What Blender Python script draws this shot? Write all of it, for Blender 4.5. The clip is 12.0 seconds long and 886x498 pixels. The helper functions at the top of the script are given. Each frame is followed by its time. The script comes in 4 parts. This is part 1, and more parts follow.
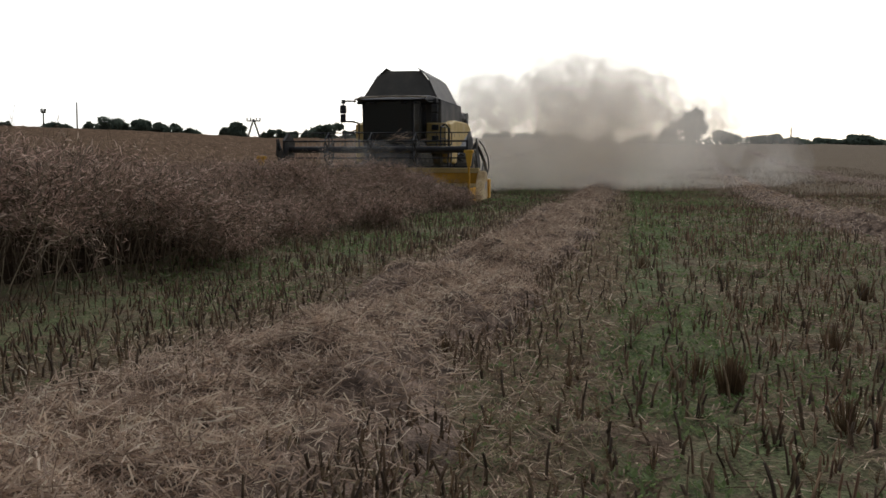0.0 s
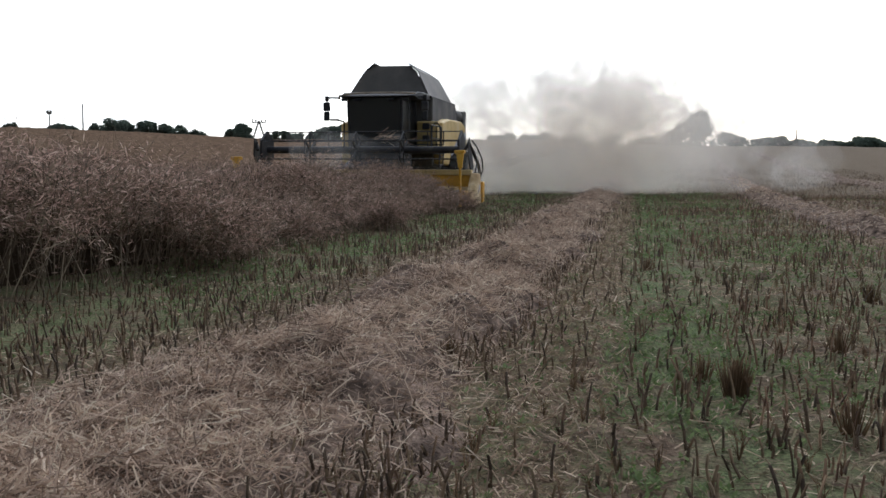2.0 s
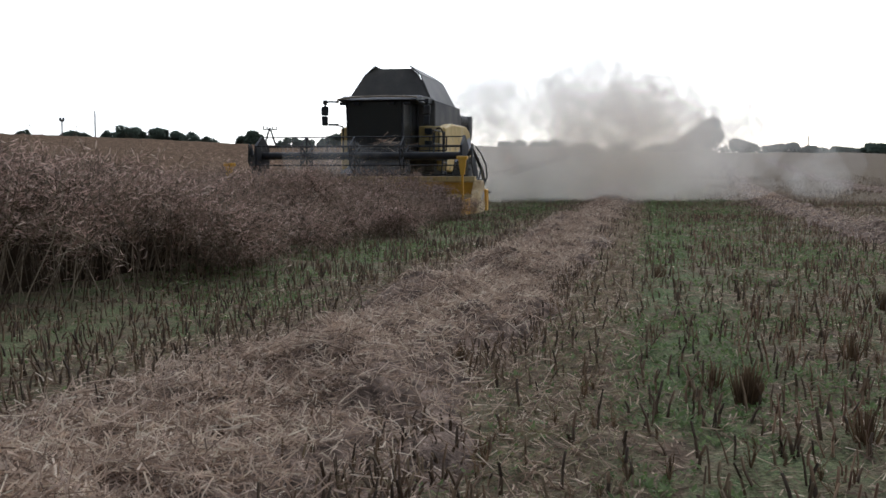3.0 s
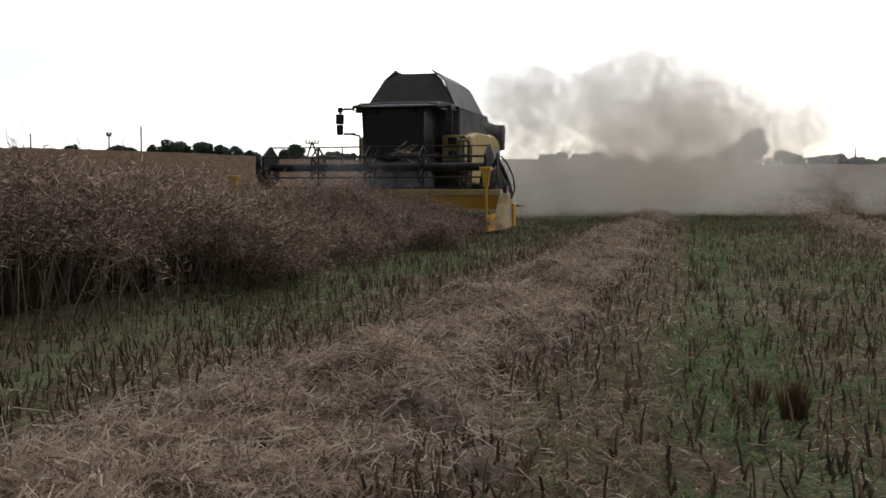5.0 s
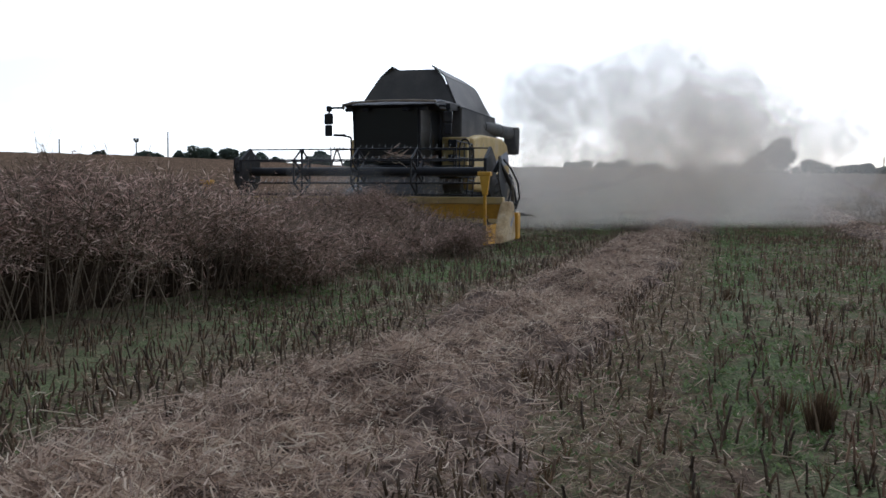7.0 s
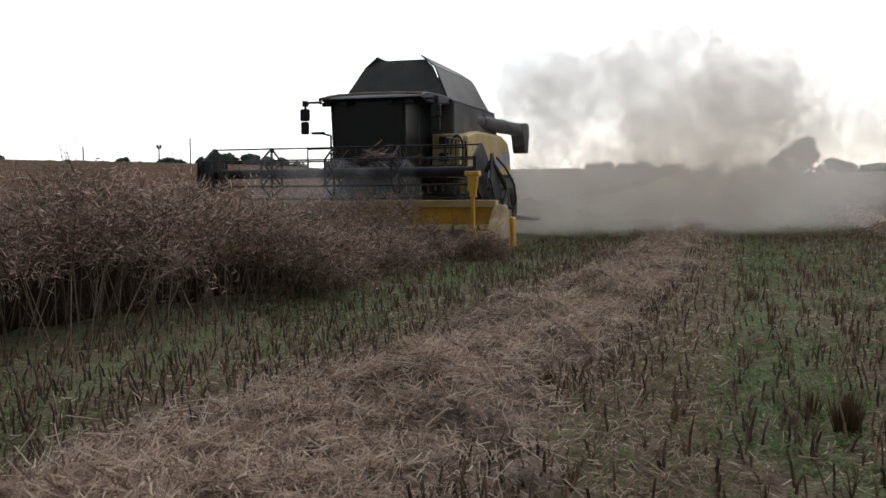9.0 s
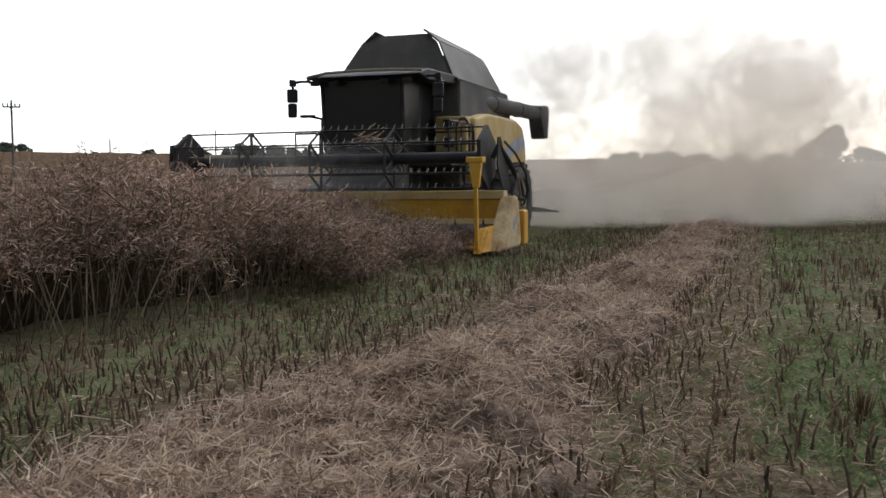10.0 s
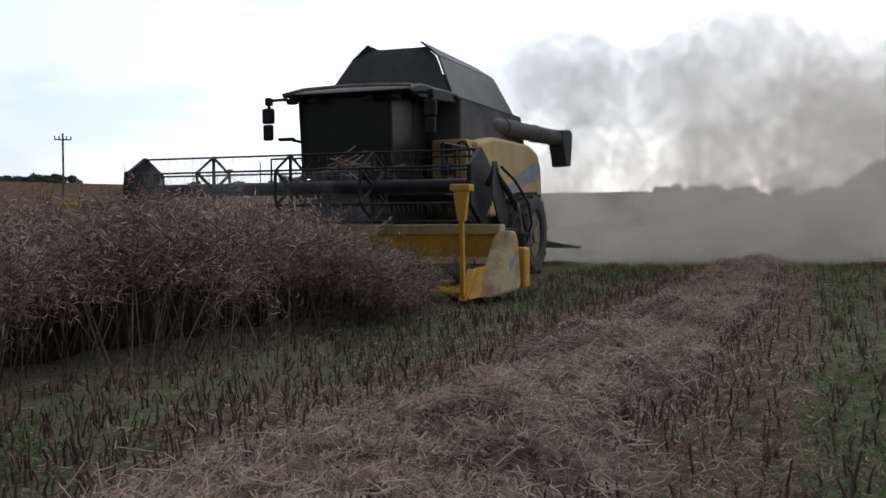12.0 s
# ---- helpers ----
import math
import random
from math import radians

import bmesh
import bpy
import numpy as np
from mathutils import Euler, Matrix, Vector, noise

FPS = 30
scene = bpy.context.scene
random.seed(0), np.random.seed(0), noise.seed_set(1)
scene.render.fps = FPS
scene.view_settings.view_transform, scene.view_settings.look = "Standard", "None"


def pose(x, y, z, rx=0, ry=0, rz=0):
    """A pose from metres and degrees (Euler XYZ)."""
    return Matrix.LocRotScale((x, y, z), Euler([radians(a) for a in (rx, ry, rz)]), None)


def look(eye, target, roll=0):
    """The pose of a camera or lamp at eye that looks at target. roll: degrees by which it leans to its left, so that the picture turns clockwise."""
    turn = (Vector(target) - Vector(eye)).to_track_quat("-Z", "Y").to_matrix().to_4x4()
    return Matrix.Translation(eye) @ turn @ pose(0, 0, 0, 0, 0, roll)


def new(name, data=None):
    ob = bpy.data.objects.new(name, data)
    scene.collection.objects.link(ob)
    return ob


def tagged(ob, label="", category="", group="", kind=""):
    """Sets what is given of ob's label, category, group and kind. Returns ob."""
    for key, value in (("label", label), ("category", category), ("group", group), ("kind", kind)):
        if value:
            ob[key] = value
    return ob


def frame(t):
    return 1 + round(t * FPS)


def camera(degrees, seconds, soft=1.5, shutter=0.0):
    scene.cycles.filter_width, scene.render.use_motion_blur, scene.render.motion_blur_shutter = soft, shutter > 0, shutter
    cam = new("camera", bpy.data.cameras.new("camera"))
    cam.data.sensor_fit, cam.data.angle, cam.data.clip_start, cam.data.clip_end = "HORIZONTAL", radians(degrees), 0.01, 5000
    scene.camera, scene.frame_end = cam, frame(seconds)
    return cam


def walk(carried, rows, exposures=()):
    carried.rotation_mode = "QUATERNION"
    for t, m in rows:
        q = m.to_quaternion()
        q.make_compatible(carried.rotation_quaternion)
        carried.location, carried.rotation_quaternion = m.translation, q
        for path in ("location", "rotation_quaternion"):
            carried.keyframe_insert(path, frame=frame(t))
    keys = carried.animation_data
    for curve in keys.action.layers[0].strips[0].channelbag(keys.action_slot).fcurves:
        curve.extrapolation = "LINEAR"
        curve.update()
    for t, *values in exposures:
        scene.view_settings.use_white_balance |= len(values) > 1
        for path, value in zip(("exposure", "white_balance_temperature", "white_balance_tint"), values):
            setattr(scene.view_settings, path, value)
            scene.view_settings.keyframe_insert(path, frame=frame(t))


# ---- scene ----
cam = camera(48.8, 12.0, soft=1.6)
PATH = [
    (0, pose(0.000, 0.000, 0.980, 85.16, -0.07, -0.00)),
    (0.5, pose(0.000, 0.000, 0.980, 85.23, -0.23, -0.02)),
    (1, pose(0.000, 0.000, 0.980, 85.09, -0.19, 0.00)),
    (1.5, pose(0.000, 0.000, 0.980, 85.23, -0.09, 0.09)),
    (2, pose(0.000, 0.000, 0.980, 85.26, -0.13, 0.29)),
    (2.5, pose(0.000, 0.000, 0.980, 85.10, 0.16, 0.91)),
    (3, pose(0.000, 0.000, 0.980, 85.65, -0.09, 0.91)),
    (5, pose(0.000, 0.000, 0.980, 86.40, 0.06, 3.31)),
    (5.5, pose(0.000, 0.000, 0.980, 86.53, -0.83, 4.03)),
    (6, pose(0.000, 0.000, 0.980, 85.06, -0.56, 4.29)),
    (6.5, pose(0.000, 0.000, 0.980, 85.48, -0.59, 4.55)),
    (7, pose(0.000, 0.000, 0.980, 86.82, -0.29, 4.72)),
    (9, pose(0.000, 0.000, 0.980, 87.00, 0.34, 5.96)),
    (9.5, pose(0.000, 0.000, 0.980, 86.83, 0.66, 6.49)),
    (9.8, pose(0.000, 0.000, 0.980, 86.92, 0.62, 6.62)),
    (10, pose(-0.030, 0.228, 0.970, 86.47, 0.54, 7.39)),
    (10.5, pose(-0.034, 0.232, 0.971, 86.86, 0.48, 8.21)),
    (11, pose(-0.039, 0.245, 0.974, 87.71, 0.35, 8.87)),
    (11.5, pose(-0.043, 0.247, 0.974, 87.93, 0.25, 9.89)),
    (12, pose(-0.045, 0.255, 0.976, 88.39, 0.29, 9.85)),
]
EXPO = [(0, -0.61, 6500, 10), (0.5, -0.38, 6450, 10), (1, -0.28, 6200, 10), (1.5, -0.36, 6000, 10), (2, -0.14, 5950, 10), (2.5, -0.26, 5850, 10), (3, -0.21, 5850, 10), (5, -0.6, 6350, 10), (5.5, -0.65, 6350, 10), (6, 0.1, 6450, 10), (6.5, 0.15, 6400, 10), (7, -0.45, 5600, 10), (9, -0.42, 6200, 10), (9.5, -0.42, 6200, 10), (10, -0.15, 6350, 10), (10.5, 0.1, 6300, 10), (11, -0.1, 5900, 10), (11.5, -0.12, 5900, 10), (12, -0.7, 5950, 10)]
walk(cam, PATH, exposures=EXPO)

# ---- world and sun: bright overcast, the light comes from ahead ----
SUN_AZ, SUN_EL = radians(14.0), radians(24.0)
world = bpy.data.worlds.new("overcast_sky")
scene.world = world
world.use_nodes = True
wn, wl = world.node_tree.nodes, world.node_tree.links
wn.clear()
w_out = wn.new("ShaderNodeOutputWorld")
w_sky = wn.new("ShaderNodeTexSky")
w_sky.sky_type, w_sky.sun_disc = "NISHITA", False
w_sky.sun_elevation, w_sky.sun_rotation = SUN_EL, SUN_AZ
w_bg1, w_bg2, w_add = wn.new("ShaderNodeBackground"), wn.new("ShaderNodeBackground"), wn.new("ShaderNodeAddShader")
w_bg1.inputs["Strength"].default_value = 0.05
wl.new(w_sky.outputs[0], w_bg1.inputs["Color"])
w_tc = wn.new("ShaderNodeTexCoord")
# cloud cover: brighter towards the veiled sun, soft blue-grey gaps
w_dot = wn.new("ShaderNodeVectorMath")
w_dot.operation = "DOT_PRODUCT"
w_dot.inputs[1].default_value = (math.sin(SUN_AZ) * math.cos(SUN_EL), math.cos(SUN_AZ) * math.cos(SUN_EL), math.sin(SUN_EL))
wl.new(w_tc.outputs["Generated"], w_dot.inputs[0])
w_glow = wn.new("ShaderNodeMapRange")
w_glow.inputs[1].default_value, w_glow.inputs[2].default_value = -0.6, 1.0
w_glow.inputs[3].default_value, w_glow.inputs[4].default_value = 0.0, 1.0
wl.new(w_dot.outputs["Value"], w_glow.inputs[0])
w_map = wn.new("ShaderNodeMapping")
w_map.inputs["Scale"].default_value = (1.0, 1.0, 3.2)
wl.new(w_tc.outputs["Generated"], w_map.inputs[0])
w_noise = wn.new("ShaderNodeTexNoise")
w_noise.inputs["Scale"].default_value, w_noise.inputs["Detail"].default_value = 4.5, 4.0
wl.new(w_map.outputs[0], w_noise.inputs["Vector"])
w_ramp = wn.new("ShaderNodeValToRGB")
w_ramp.color_ramp.elements[0].position, w_ramp.color_ramp.elements[0].color = 0.38, (0.80, 0.835, 0.89, 1)
w_ramp.color_ramp.elements[1].position, w_ramp.color_ramp.elements[1].color = 0.50, (0.97, 0.99, 1.02, 1)
wl.new(w_noise.outputs["Fac"], w_ramp.inputs[0])
wl.new(w_ramp.outputs[0], w_bg2.inputs["Color"])
w_pow = wn.new("ShaderNodeMath")
w_pow.operation = "POWER"
w_pow.inputs[1].default_value = 1.5
w_lift = wn.new("ShaderNodeMath")
w_lift.operation = "MULTIPLY_ADD"
w_lift.inputs[1].default_value, w_lift.inputs[2].default_value = 1.75, 0.12
wl.new(w_glow.outputs[0], w_pow.inputs[0])
wl.new(w_pow.outputs[0], w_lift.inputs[0])
wl.new(w_lift.outputs[0], w_bg2.inputs["Strength"])
wl.new(w_bg1.outputs[0], w_add.inputs[0])
wl.new(w_bg2.outputs[0], w_add.inputs[1])
wl.new(w_add.outputs[0], w_out.inputs["Surface"])
sun = new("sun", bpy.data.lights.new("sun", "SUN"))
sun.data.energy, sun.data.angle, sun.data.color = 0.6, radians(14), (1.0, 0.98, 0.95)
sun.matrix_world = look((60 * math.sin(SUN_AZ), 60 * math.cos(SUN_AZ), 60 * math.tan(SUN_EL)), (0, 0, 0))
scene.cycles.transparent_max_bounces = 192

# ---- materials ----


def mat(name, stops, scale=8.0, rough=0.8, bump=0.3, metal=0.0, detail=6.0, island=False, fine=None, grain=0.3, stretch=(1, 1, 1), thin=0.0, spec=0.4):
    """Noise-mixed surface: stops are (position, colour) of the broad variation; fine adds a second, smaller grain."""
    m = bpy.data.materials.new(name)
    m.use_nodes = True
    n, l = m.node_tree.nodes, m.node_tree.links
    b = n["Principled BSDF"]
    b.inputs["Roughness"].default_value, b.inputs["Metallic"].default_value = rough, metal
    b.inputs["Specular IOR Level"].default_value = spec
    tc, mp, nz, rp = n.new("ShaderNodeTexCoord"), n.new("ShaderNodeMapping"), n.new("ShaderNodeTexNoise"), n.new("ShaderNodeValToRGB")
    mp.inputs["Scale"].default_value = stretch
    l.new(tc.outputs["Object"], mp.inputs[0])
    l.new(mp.outputs[0], nz.inputs["Vector"])
    nz.inputs["Scale"].default_value, nz.inputs["Detail"].default_value = scale, detail
    el = rp.color_ramp.elements
    while len(el) < len(stops):
        el.new(0.5)
    for e, (p, c) in zip(el, stops):
        e.position, e.color = p, (*c, 1)
    if island:
        geo = n.new("ShaderNodeNewGeometry")
        mixf = n.new("ShaderNodeMath")
        mixf.operation = "MULTIPLY_ADD"
        mixf.inputs[1].default_value = 0.65
        sc = n.new("ShaderNodeMath")
        sc.operation = "MULTIPLY"
        sc.inputs[1].default_value = 0.35
        l.new(nz.outputs["Fac"], sc.inputs[0])
        l.new(geo.outputs["Random Per Island"], mixf.inputs[0])
        l.new(sc.outputs[0], mixf.inputs[2])
        l.new(mixf.outputs[0], rp.inputs[0])
    else:
        l.new(nz.outputs["Fac"], rp.inputs[0])
    col = rp.outputs[0]
    nf = n.new("ShaderNodeTexNoise")
    nf.inputs["Scale"].default_value, nf.inputs["Detail"].default_value = fine or scale * 9, 5.0
    l.new(tc.outputs["Object"], nf.inputs["Vector"])
    hs = n.new("ShaderNodeHueSaturation")
    mr = n.new("ShaderNodeMapRange")
    mr.inputs[1].default_value, mr.inputs[2].default_value, mr.inputs[3].default_value, mr.inputs[4].default_value = 0.25, 0.75, 1 - grain, 1 + grain
    l.new(nf.outputs["Fac"], mr.inputs[0])
    l.new(mr.outputs[0], hs.inputs["Value"])
    l.new(col, hs.inputs["Color"])
    l.new(hs.outputs[0], b.inputs["Base Color"])
    if thin:
        tl, mx = n.new("ShaderNodeBsdfTranslucent"), n.new("ShaderNodeMixShader")
        mx.inputs[0].default_value = thin
        l.new(hs.outputs[0], tl.inputs["Color"])
        l.new(b.outputs[0], mx.inputs[1])
        l.new(tl.outputs[0], mx.inputs[2])
        l.new(mx.outputs[0], n["Material Output"].inputs["Surface"])
    if bump:
        bp = n.new("ShaderNodeBump")
        bp.inputs["Strength"].default_value, bp.inputs["Distance"].default_value = bump, 0.02
        l.new(nf.outputs["Fac"], bp.inputs["Height"])
        l.new(bp.outputs[0], b.inputs["Normal"])
    return m


M_GROUND = mat("stubble_soil", [(0.28, (0.040, 0.028, 0.021)), (0.42, (0.135, 0.094, 0.064)), (0.52, (0.195, 0.140, 0.096)), (0.62, (0.110, 0.078, 0.056)), (0.78, (0.310, 0.235, 0.170))], scale=5.5, rough=0.95, bump=1.0, fine=55, spec=0.03, grain=0.55)


def green_bands(m):
    """Weed growth over the soil, in bands along the rows of the field."""
    n, l = m.node_tree.nodes, m.node_tree.links
    b = n["Principled BSDF"]
    soil = b.inputs["Base Color"].links[0].from_socket
    tc, dot, rng_, rp = n.new("ShaderNodeTexCoord"), n.new("ShaderNodeVectorMath"), n.new("ShaderNodeMapRange"), n.new("ShaderNodeValToRGB")
    dot.operation = "DOT_PRODUCT"
    dot.inputs[1].default_value = (math.cos(radians(11.0)), -math.sin(radians(11.0)), 0)
    l.new(tc.outputs["Object"], dot.inputs[0])
    l.new(dot.outputs["Value"], rng_.inputs[0])
    rng_.inputs[1].default_value, rng_.inputs[2].default_value = -6.0, 6.0
    l.new(rng_.outputs[0], rp.inputs[0])
    stops = ((-4.4, 0.66), (-2.9, 0.74), (-2.4, 0.12), (-0.85, 0.10), (-0.6, 0.40), (-0.15, 0.36), (0.0, 0.88), (0.40, 0.85), (0.7, 0.55), (2.4, 0.50), (3.0, 0.12))
    el = rp.color_ramp.elements
    while len(el) < len(stops):
        el.new(0.5)
    for e, (w, g) in zip(el, stops):
        e.position, e.color = (w + 6) / 12, (g, g, g, 1)
    nz, nf, mr, ml, mx, gr = n.new("ShaderNodeTexNoise"), n.new("ShaderNodeTexNoise"), n.new("ShaderNodeMapRange"), n.new("ShaderNodeMath"), n.new("ShaderNodeMix"), n.new("ShaderNodeValToRGB")
    nz.inputs["Scale"].default_value, nz.inputs["Detail"].default_value = 2.2, 8.0
    nz.inputs["Roughness"].default_value = 0.68
    l.new(tc.outputs["Object"], nz.inputs["Vector"])
    l.new(nz.outputs["Fac"], mr.inputs[0])
    mr.inputs[1].default_value, mr.inputs[2].default_value = 0.38, 0.58
    ml.operation = "MULTIPLY"
    l.new(mr.outputs[0], ml.inputs[0]); l.new(rp.outputs[0], ml.inputs[1])
    nf.inputs["Scale"].default_value, nf.inputs["Detail"].default_value = 70.0, 4.0
    l.new(tc.outputs["Object"], nf.inputs["Vector"])
    gr.color_ramp.elements[0].position, gr.color_ramp.elements[0].color = 0.34, (0.042, 0.062, 0.030, 1)
    gr.color_ramp.elements[1].position, gr.color_ramp.elements[1].color = 0.66, (0.210, 0.262, 0.112, 1)
    l.new(nf.outputs["Fac"], gr.inputs[0])
    mx.data_type = "RGBA"
    l.new(ml.outputs[0], mx.inputs[0]); l.new(soil, mx.inputs[6]); l.new(gr.outputs[0], mx.inputs[7])
    l.new(mx.outputs[2], b.inputs["Base Color"])


green_bands(M_GROUND)
M_LITTER = mat("dry_litter", [(0.1, (0.090, 0.060, 0.044)), (0.4, (0.320, 0.220, 0.155)), (0.6, (0.260, 0.235, 0.125)), (0.75, (0.560, 0.410, 0.290)), (0.95, (0.800, 0.690, 0.520))], scale=2, rough=0.85, bump=0, island=True, thin=0.2, spec=0.08)
# the dark stops paint shadowed gaps between the straws into the bed
M_STRAW_BED = mat("straw_bed", [(0.3, (0.050, 0.036, 0.028)), (0.5, (0.165, 0.118, 0.090)), (0.7, (0.370, 0.268, 0.205))], scale=11, rough=0.95, bump=1.0, fine=70, spec=0.03, grain=0.5)
M_STRAW = mat("straw", [(0.1, (0.100, 0.066, 0.047)), (0.35, (0.315, 0.220, 0.158)), (0.65, (0.590, 0.438, 0.325)), (0.92, (0.780, 0.680, 0.505))], scale=2.0, rough=0.7, bump=0, island=True, thin=0.3, spec=0.15)
M_STUB = mat("stub_stem", [(0.1, (0.043, 0.031, 0.023)), (0.40, (0.086, 0.058, 0.036)), (0.60, (0.140, 0.087, 0.051)), (0.8, (0.180, 0.131, 0.077)), (0.95, (0.328, 0.262, 0.163))], scale=3.0, rough=0.8, bump=0, island=True, spec=0.1)
M_OLD = mat("old_stalk", [(0.1, (0.070, 0.040, 0.026)), (0.5, (0.170, 0.098, 0.060)), (0.8, (0.250, 0.165, 0.100)), (0.96, (0.480, 0.380, 0.240))], scale=3.0, rough=0.85, bump=0, island=True, spec=0.08)
M_WEED = mat("weed_leaf", [(0.1, (0.072, 0.100, 0.036)), (0.5, (0.148, 0.200, 0.066)), (0.9, (0.250, 0.295, 0.135))], scale=1.5, rough=0.6, bump=0, island=True, thin=0.45, spec=0.15)
M_TUFT = mat("dry_tuft", [(0.1, (0.081, 0.050, 0.027)), (0.9, (0.243, 0.153, 0.081))], scale=3, rough=0.8, bump=0, island=True, thin=0.25, spec=0.1)
M_CROP = mat("ripe_rapeseed", [(0.05, (0.125, 0.074, 0.057)), (0.40, (0.350, 0.226, 0.175)), (0.70, (0.610, 0.418, 0.330)), (0.97, (0.850, 0.720, 0.570))], scale=0.7, rough=0.75, bump=0, island=True, thin=0.48, spec=0.1)
M_CROP_STEM = mat("rapeseed_stem", [(0.1, (0.050, 0.034, 0.022)), (0.6, (0.140, 0.102, 0.064)), (0.95, (0.380, 0.300, 0.200))], scale=2.0, rough=0.7, bump=0, island=True, spec=0.15)
# browner and darker than the pods: shade between the plants is in this colour
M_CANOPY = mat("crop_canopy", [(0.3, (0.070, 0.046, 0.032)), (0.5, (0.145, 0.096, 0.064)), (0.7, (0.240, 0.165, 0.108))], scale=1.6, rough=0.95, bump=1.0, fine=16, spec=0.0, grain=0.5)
# near-black for the crop's upright face: the shade among the stems, as colour
M_EDGE_SHADE = mat("crop_edge_shade", [(0.3, (0.022, 0.016, 0.011)), (0.7, (0.060, 0.042, 0.028))], scale=3, rough=0.95, bump=1.0, fine=30, spec=0.0, grain=0.4)
# leaf green lifted towards grey: the haze of distance is mixed into the colour
M_HAZED_LEAF = mat("hazed_tree_leaf", [(0.1, (0.085, 0.110, 0.085)), (0.9, (0.160, 0.190, 0.145))], scale=0.6, rough=0.7, bump=0, island=True, thin=0.5, spec=0.05)
M_BARK = mat("bark", [(0.3, (0.05, 0.04, 0.03)), (0.7, (0.11, 0.09, 0.07))], scale=6, rough=0.9)
M_POLE = mat("pole_wood", [(0.3, (0.10, 0.09, 0.08)), (0.7, (0.22, 0.20, 0.18))], scale=5, rough=0.9)
M_YELLOW = mat("yellow_paint", [(0.30, (0.46, 0.22, 0.016)), (0.50, (0.66, 0.33, 0.018)), (0.72, (0.62, 0.38, 0.07))], scale=1.6, rough=0.5, bump=0.08, fine=24, grain=0.10)
M_PALE = mat("dusty_yellow_panel", [(0.3, (0.46, 0.31, 0.10)), (0.5, (0.60, 0.42, 0.16)), (0.7, (0.56, 0.44, 0.25))], scale=1.8, rough=0.6, bump=0.06, fine=20, grain=0.10)
M_SHIELD = mat("worn_divider_paint", [(0.30, (0.30, 0.19, 0.08)), (0.45, (0.47, 0.33, 0.16)), (0.60, (0.54, 0.41, 0.25)), (0.75, (0.40, 0.29, 0.17))], scale=3.2, rough=0.7, bump=0.1, fine=30, grain=0.22)
M_TAN = mat("dusty_tan_trim", [(0.3, (0.20, 0.15, 0.10)), (0.7, (0.36, 0.29, 0.21))], scale=4, rough=0.8)
M_BLACK = mat("black_paint", [(0.3, (0.019, 0.019, 0.022)), (0.55, (0.032, 0.030, 0.030)), (0.8, (0.078, 0.067, 0.056))], scale=3, rough=0.55, bump=0.1, grain=0.10, spec=0.2)
M_GREY = mat("dusty_grey_sheet", [(0.3, (0.063, 0.060, 0.057)), (0.5, (0.103, 0.097, 0.090)), (0.75, (0.161, 0.141, 0.121))], scale=1.5, rough=0.75, bump=0.1, fine=18, grain=0.10)
M_TANK = mat("tank_sheet", [(0.3, (0.050, 0.043, 0.036)), (0.5, (0.073, 0.064, 0.053)), (0.75, (0.120, 0.101, 0.079))], scale=1.2, rough=0.7, bump=0.1, fine=14, grain=0.10)
M_STEEL = mat("worn_steel", [(0.3, (0.16, 0.15, 0.14)), (0.7, (0.36, 0.34, 0.31))], scale=6, rough=0.45, metal=0.8, bump=0.1)
M_RUBBER = mat("tyre_rubber", [(0.3, (0.040, 0.040, 0.040)), (0.7, (0.140, 0.124, 0.104))], scale=4, rough=0.9)
M_STRIPE = mat("grey_blue_stripe", [(0.3, (0.20, 0.21, 0.26)), (0.7, (0.34, 0.34, 0.37))], scale=3, rough=0.5, bump=0.03)
M_GLASS = bpy.data.materials.new("tinted_cab_glass")
M_GLASS.use_nodes = True
_g = M_GLASS.node_tree.nodes["Principled BSDF"]
_g.inputs["Base Color"].default_value, _g.inputs["Roughness"].default_value = (0.030, 0.030, 0.030, 1), 0.28
_g.inputs["Transmission Weight"].default_value, _g.inputs["IOR"].default_value = 0.55, 1.45
M_DUST = bpy.data.materials.new("airborne_dust")
M_DUST.use_nodes = True
_n, _l = M_DUST.node_tree.nodes, M_DUST.node_tree.links
_n.clear()
_o, _mx, _tr, _df, _tl, _m2 = (_n.new("ShaderNode" + k) for k in ("OutputMaterial", "MixShader", "BsdfTransparent", "BsdfDiffuse", "BsdfTranslucent", "MixShader"))
_df.inputs["Color"].default_value = _tl.inputs["Color"].default_value = (0.955, 0.905, 0.835, 1)
_m2.inputs[0].default_value = 0.62
_l.new(_df.outputs[0], _m2.inputs[1]); _l.new(_tl.outputs[0], _m2.inputs[2])
_tc, _nz, _mr = _n.new("ShaderNodeTexCoord"), _n.new("ShaderNodeTexNoise"), _n.new("ShaderNodeMapRange")
_nz.inputs["Scale"].default_value, _nz.inputs["Detail"].default_value = 0.5, 5.0
_l.new(_tc.outputs["Object"], _nz.inputs["Vector"])
_mr.inputs[1].default_value, _mr.inputs[2].default_value, _mr.inputs[3].default_value, _mr.inputs[4].default_value = 0.28, 0.76, 0.012, 0.078
_l.new(_nz.outputs["Fac"], _mr.inputs[0]); _l.new(_mr.outputs[0], _mx.inputs[0])
_l.new(_tr.outputs[0], _mx.inputs[1]); _l.new(_m2.outputs[0], _mx.inputs[2]); _l.new(_mx.outputs[0], _o.inputs["Surface"])

# ---- plan: rows of the field run along u, w lies across them ----
PSI = radians(11.0)
CS, SN = math.cos(PSI), math.sin(PSI)
EDGE = -4.20          # w of the standing crop's edge
SWATHS = (-1.24, 4.15, 9.7)
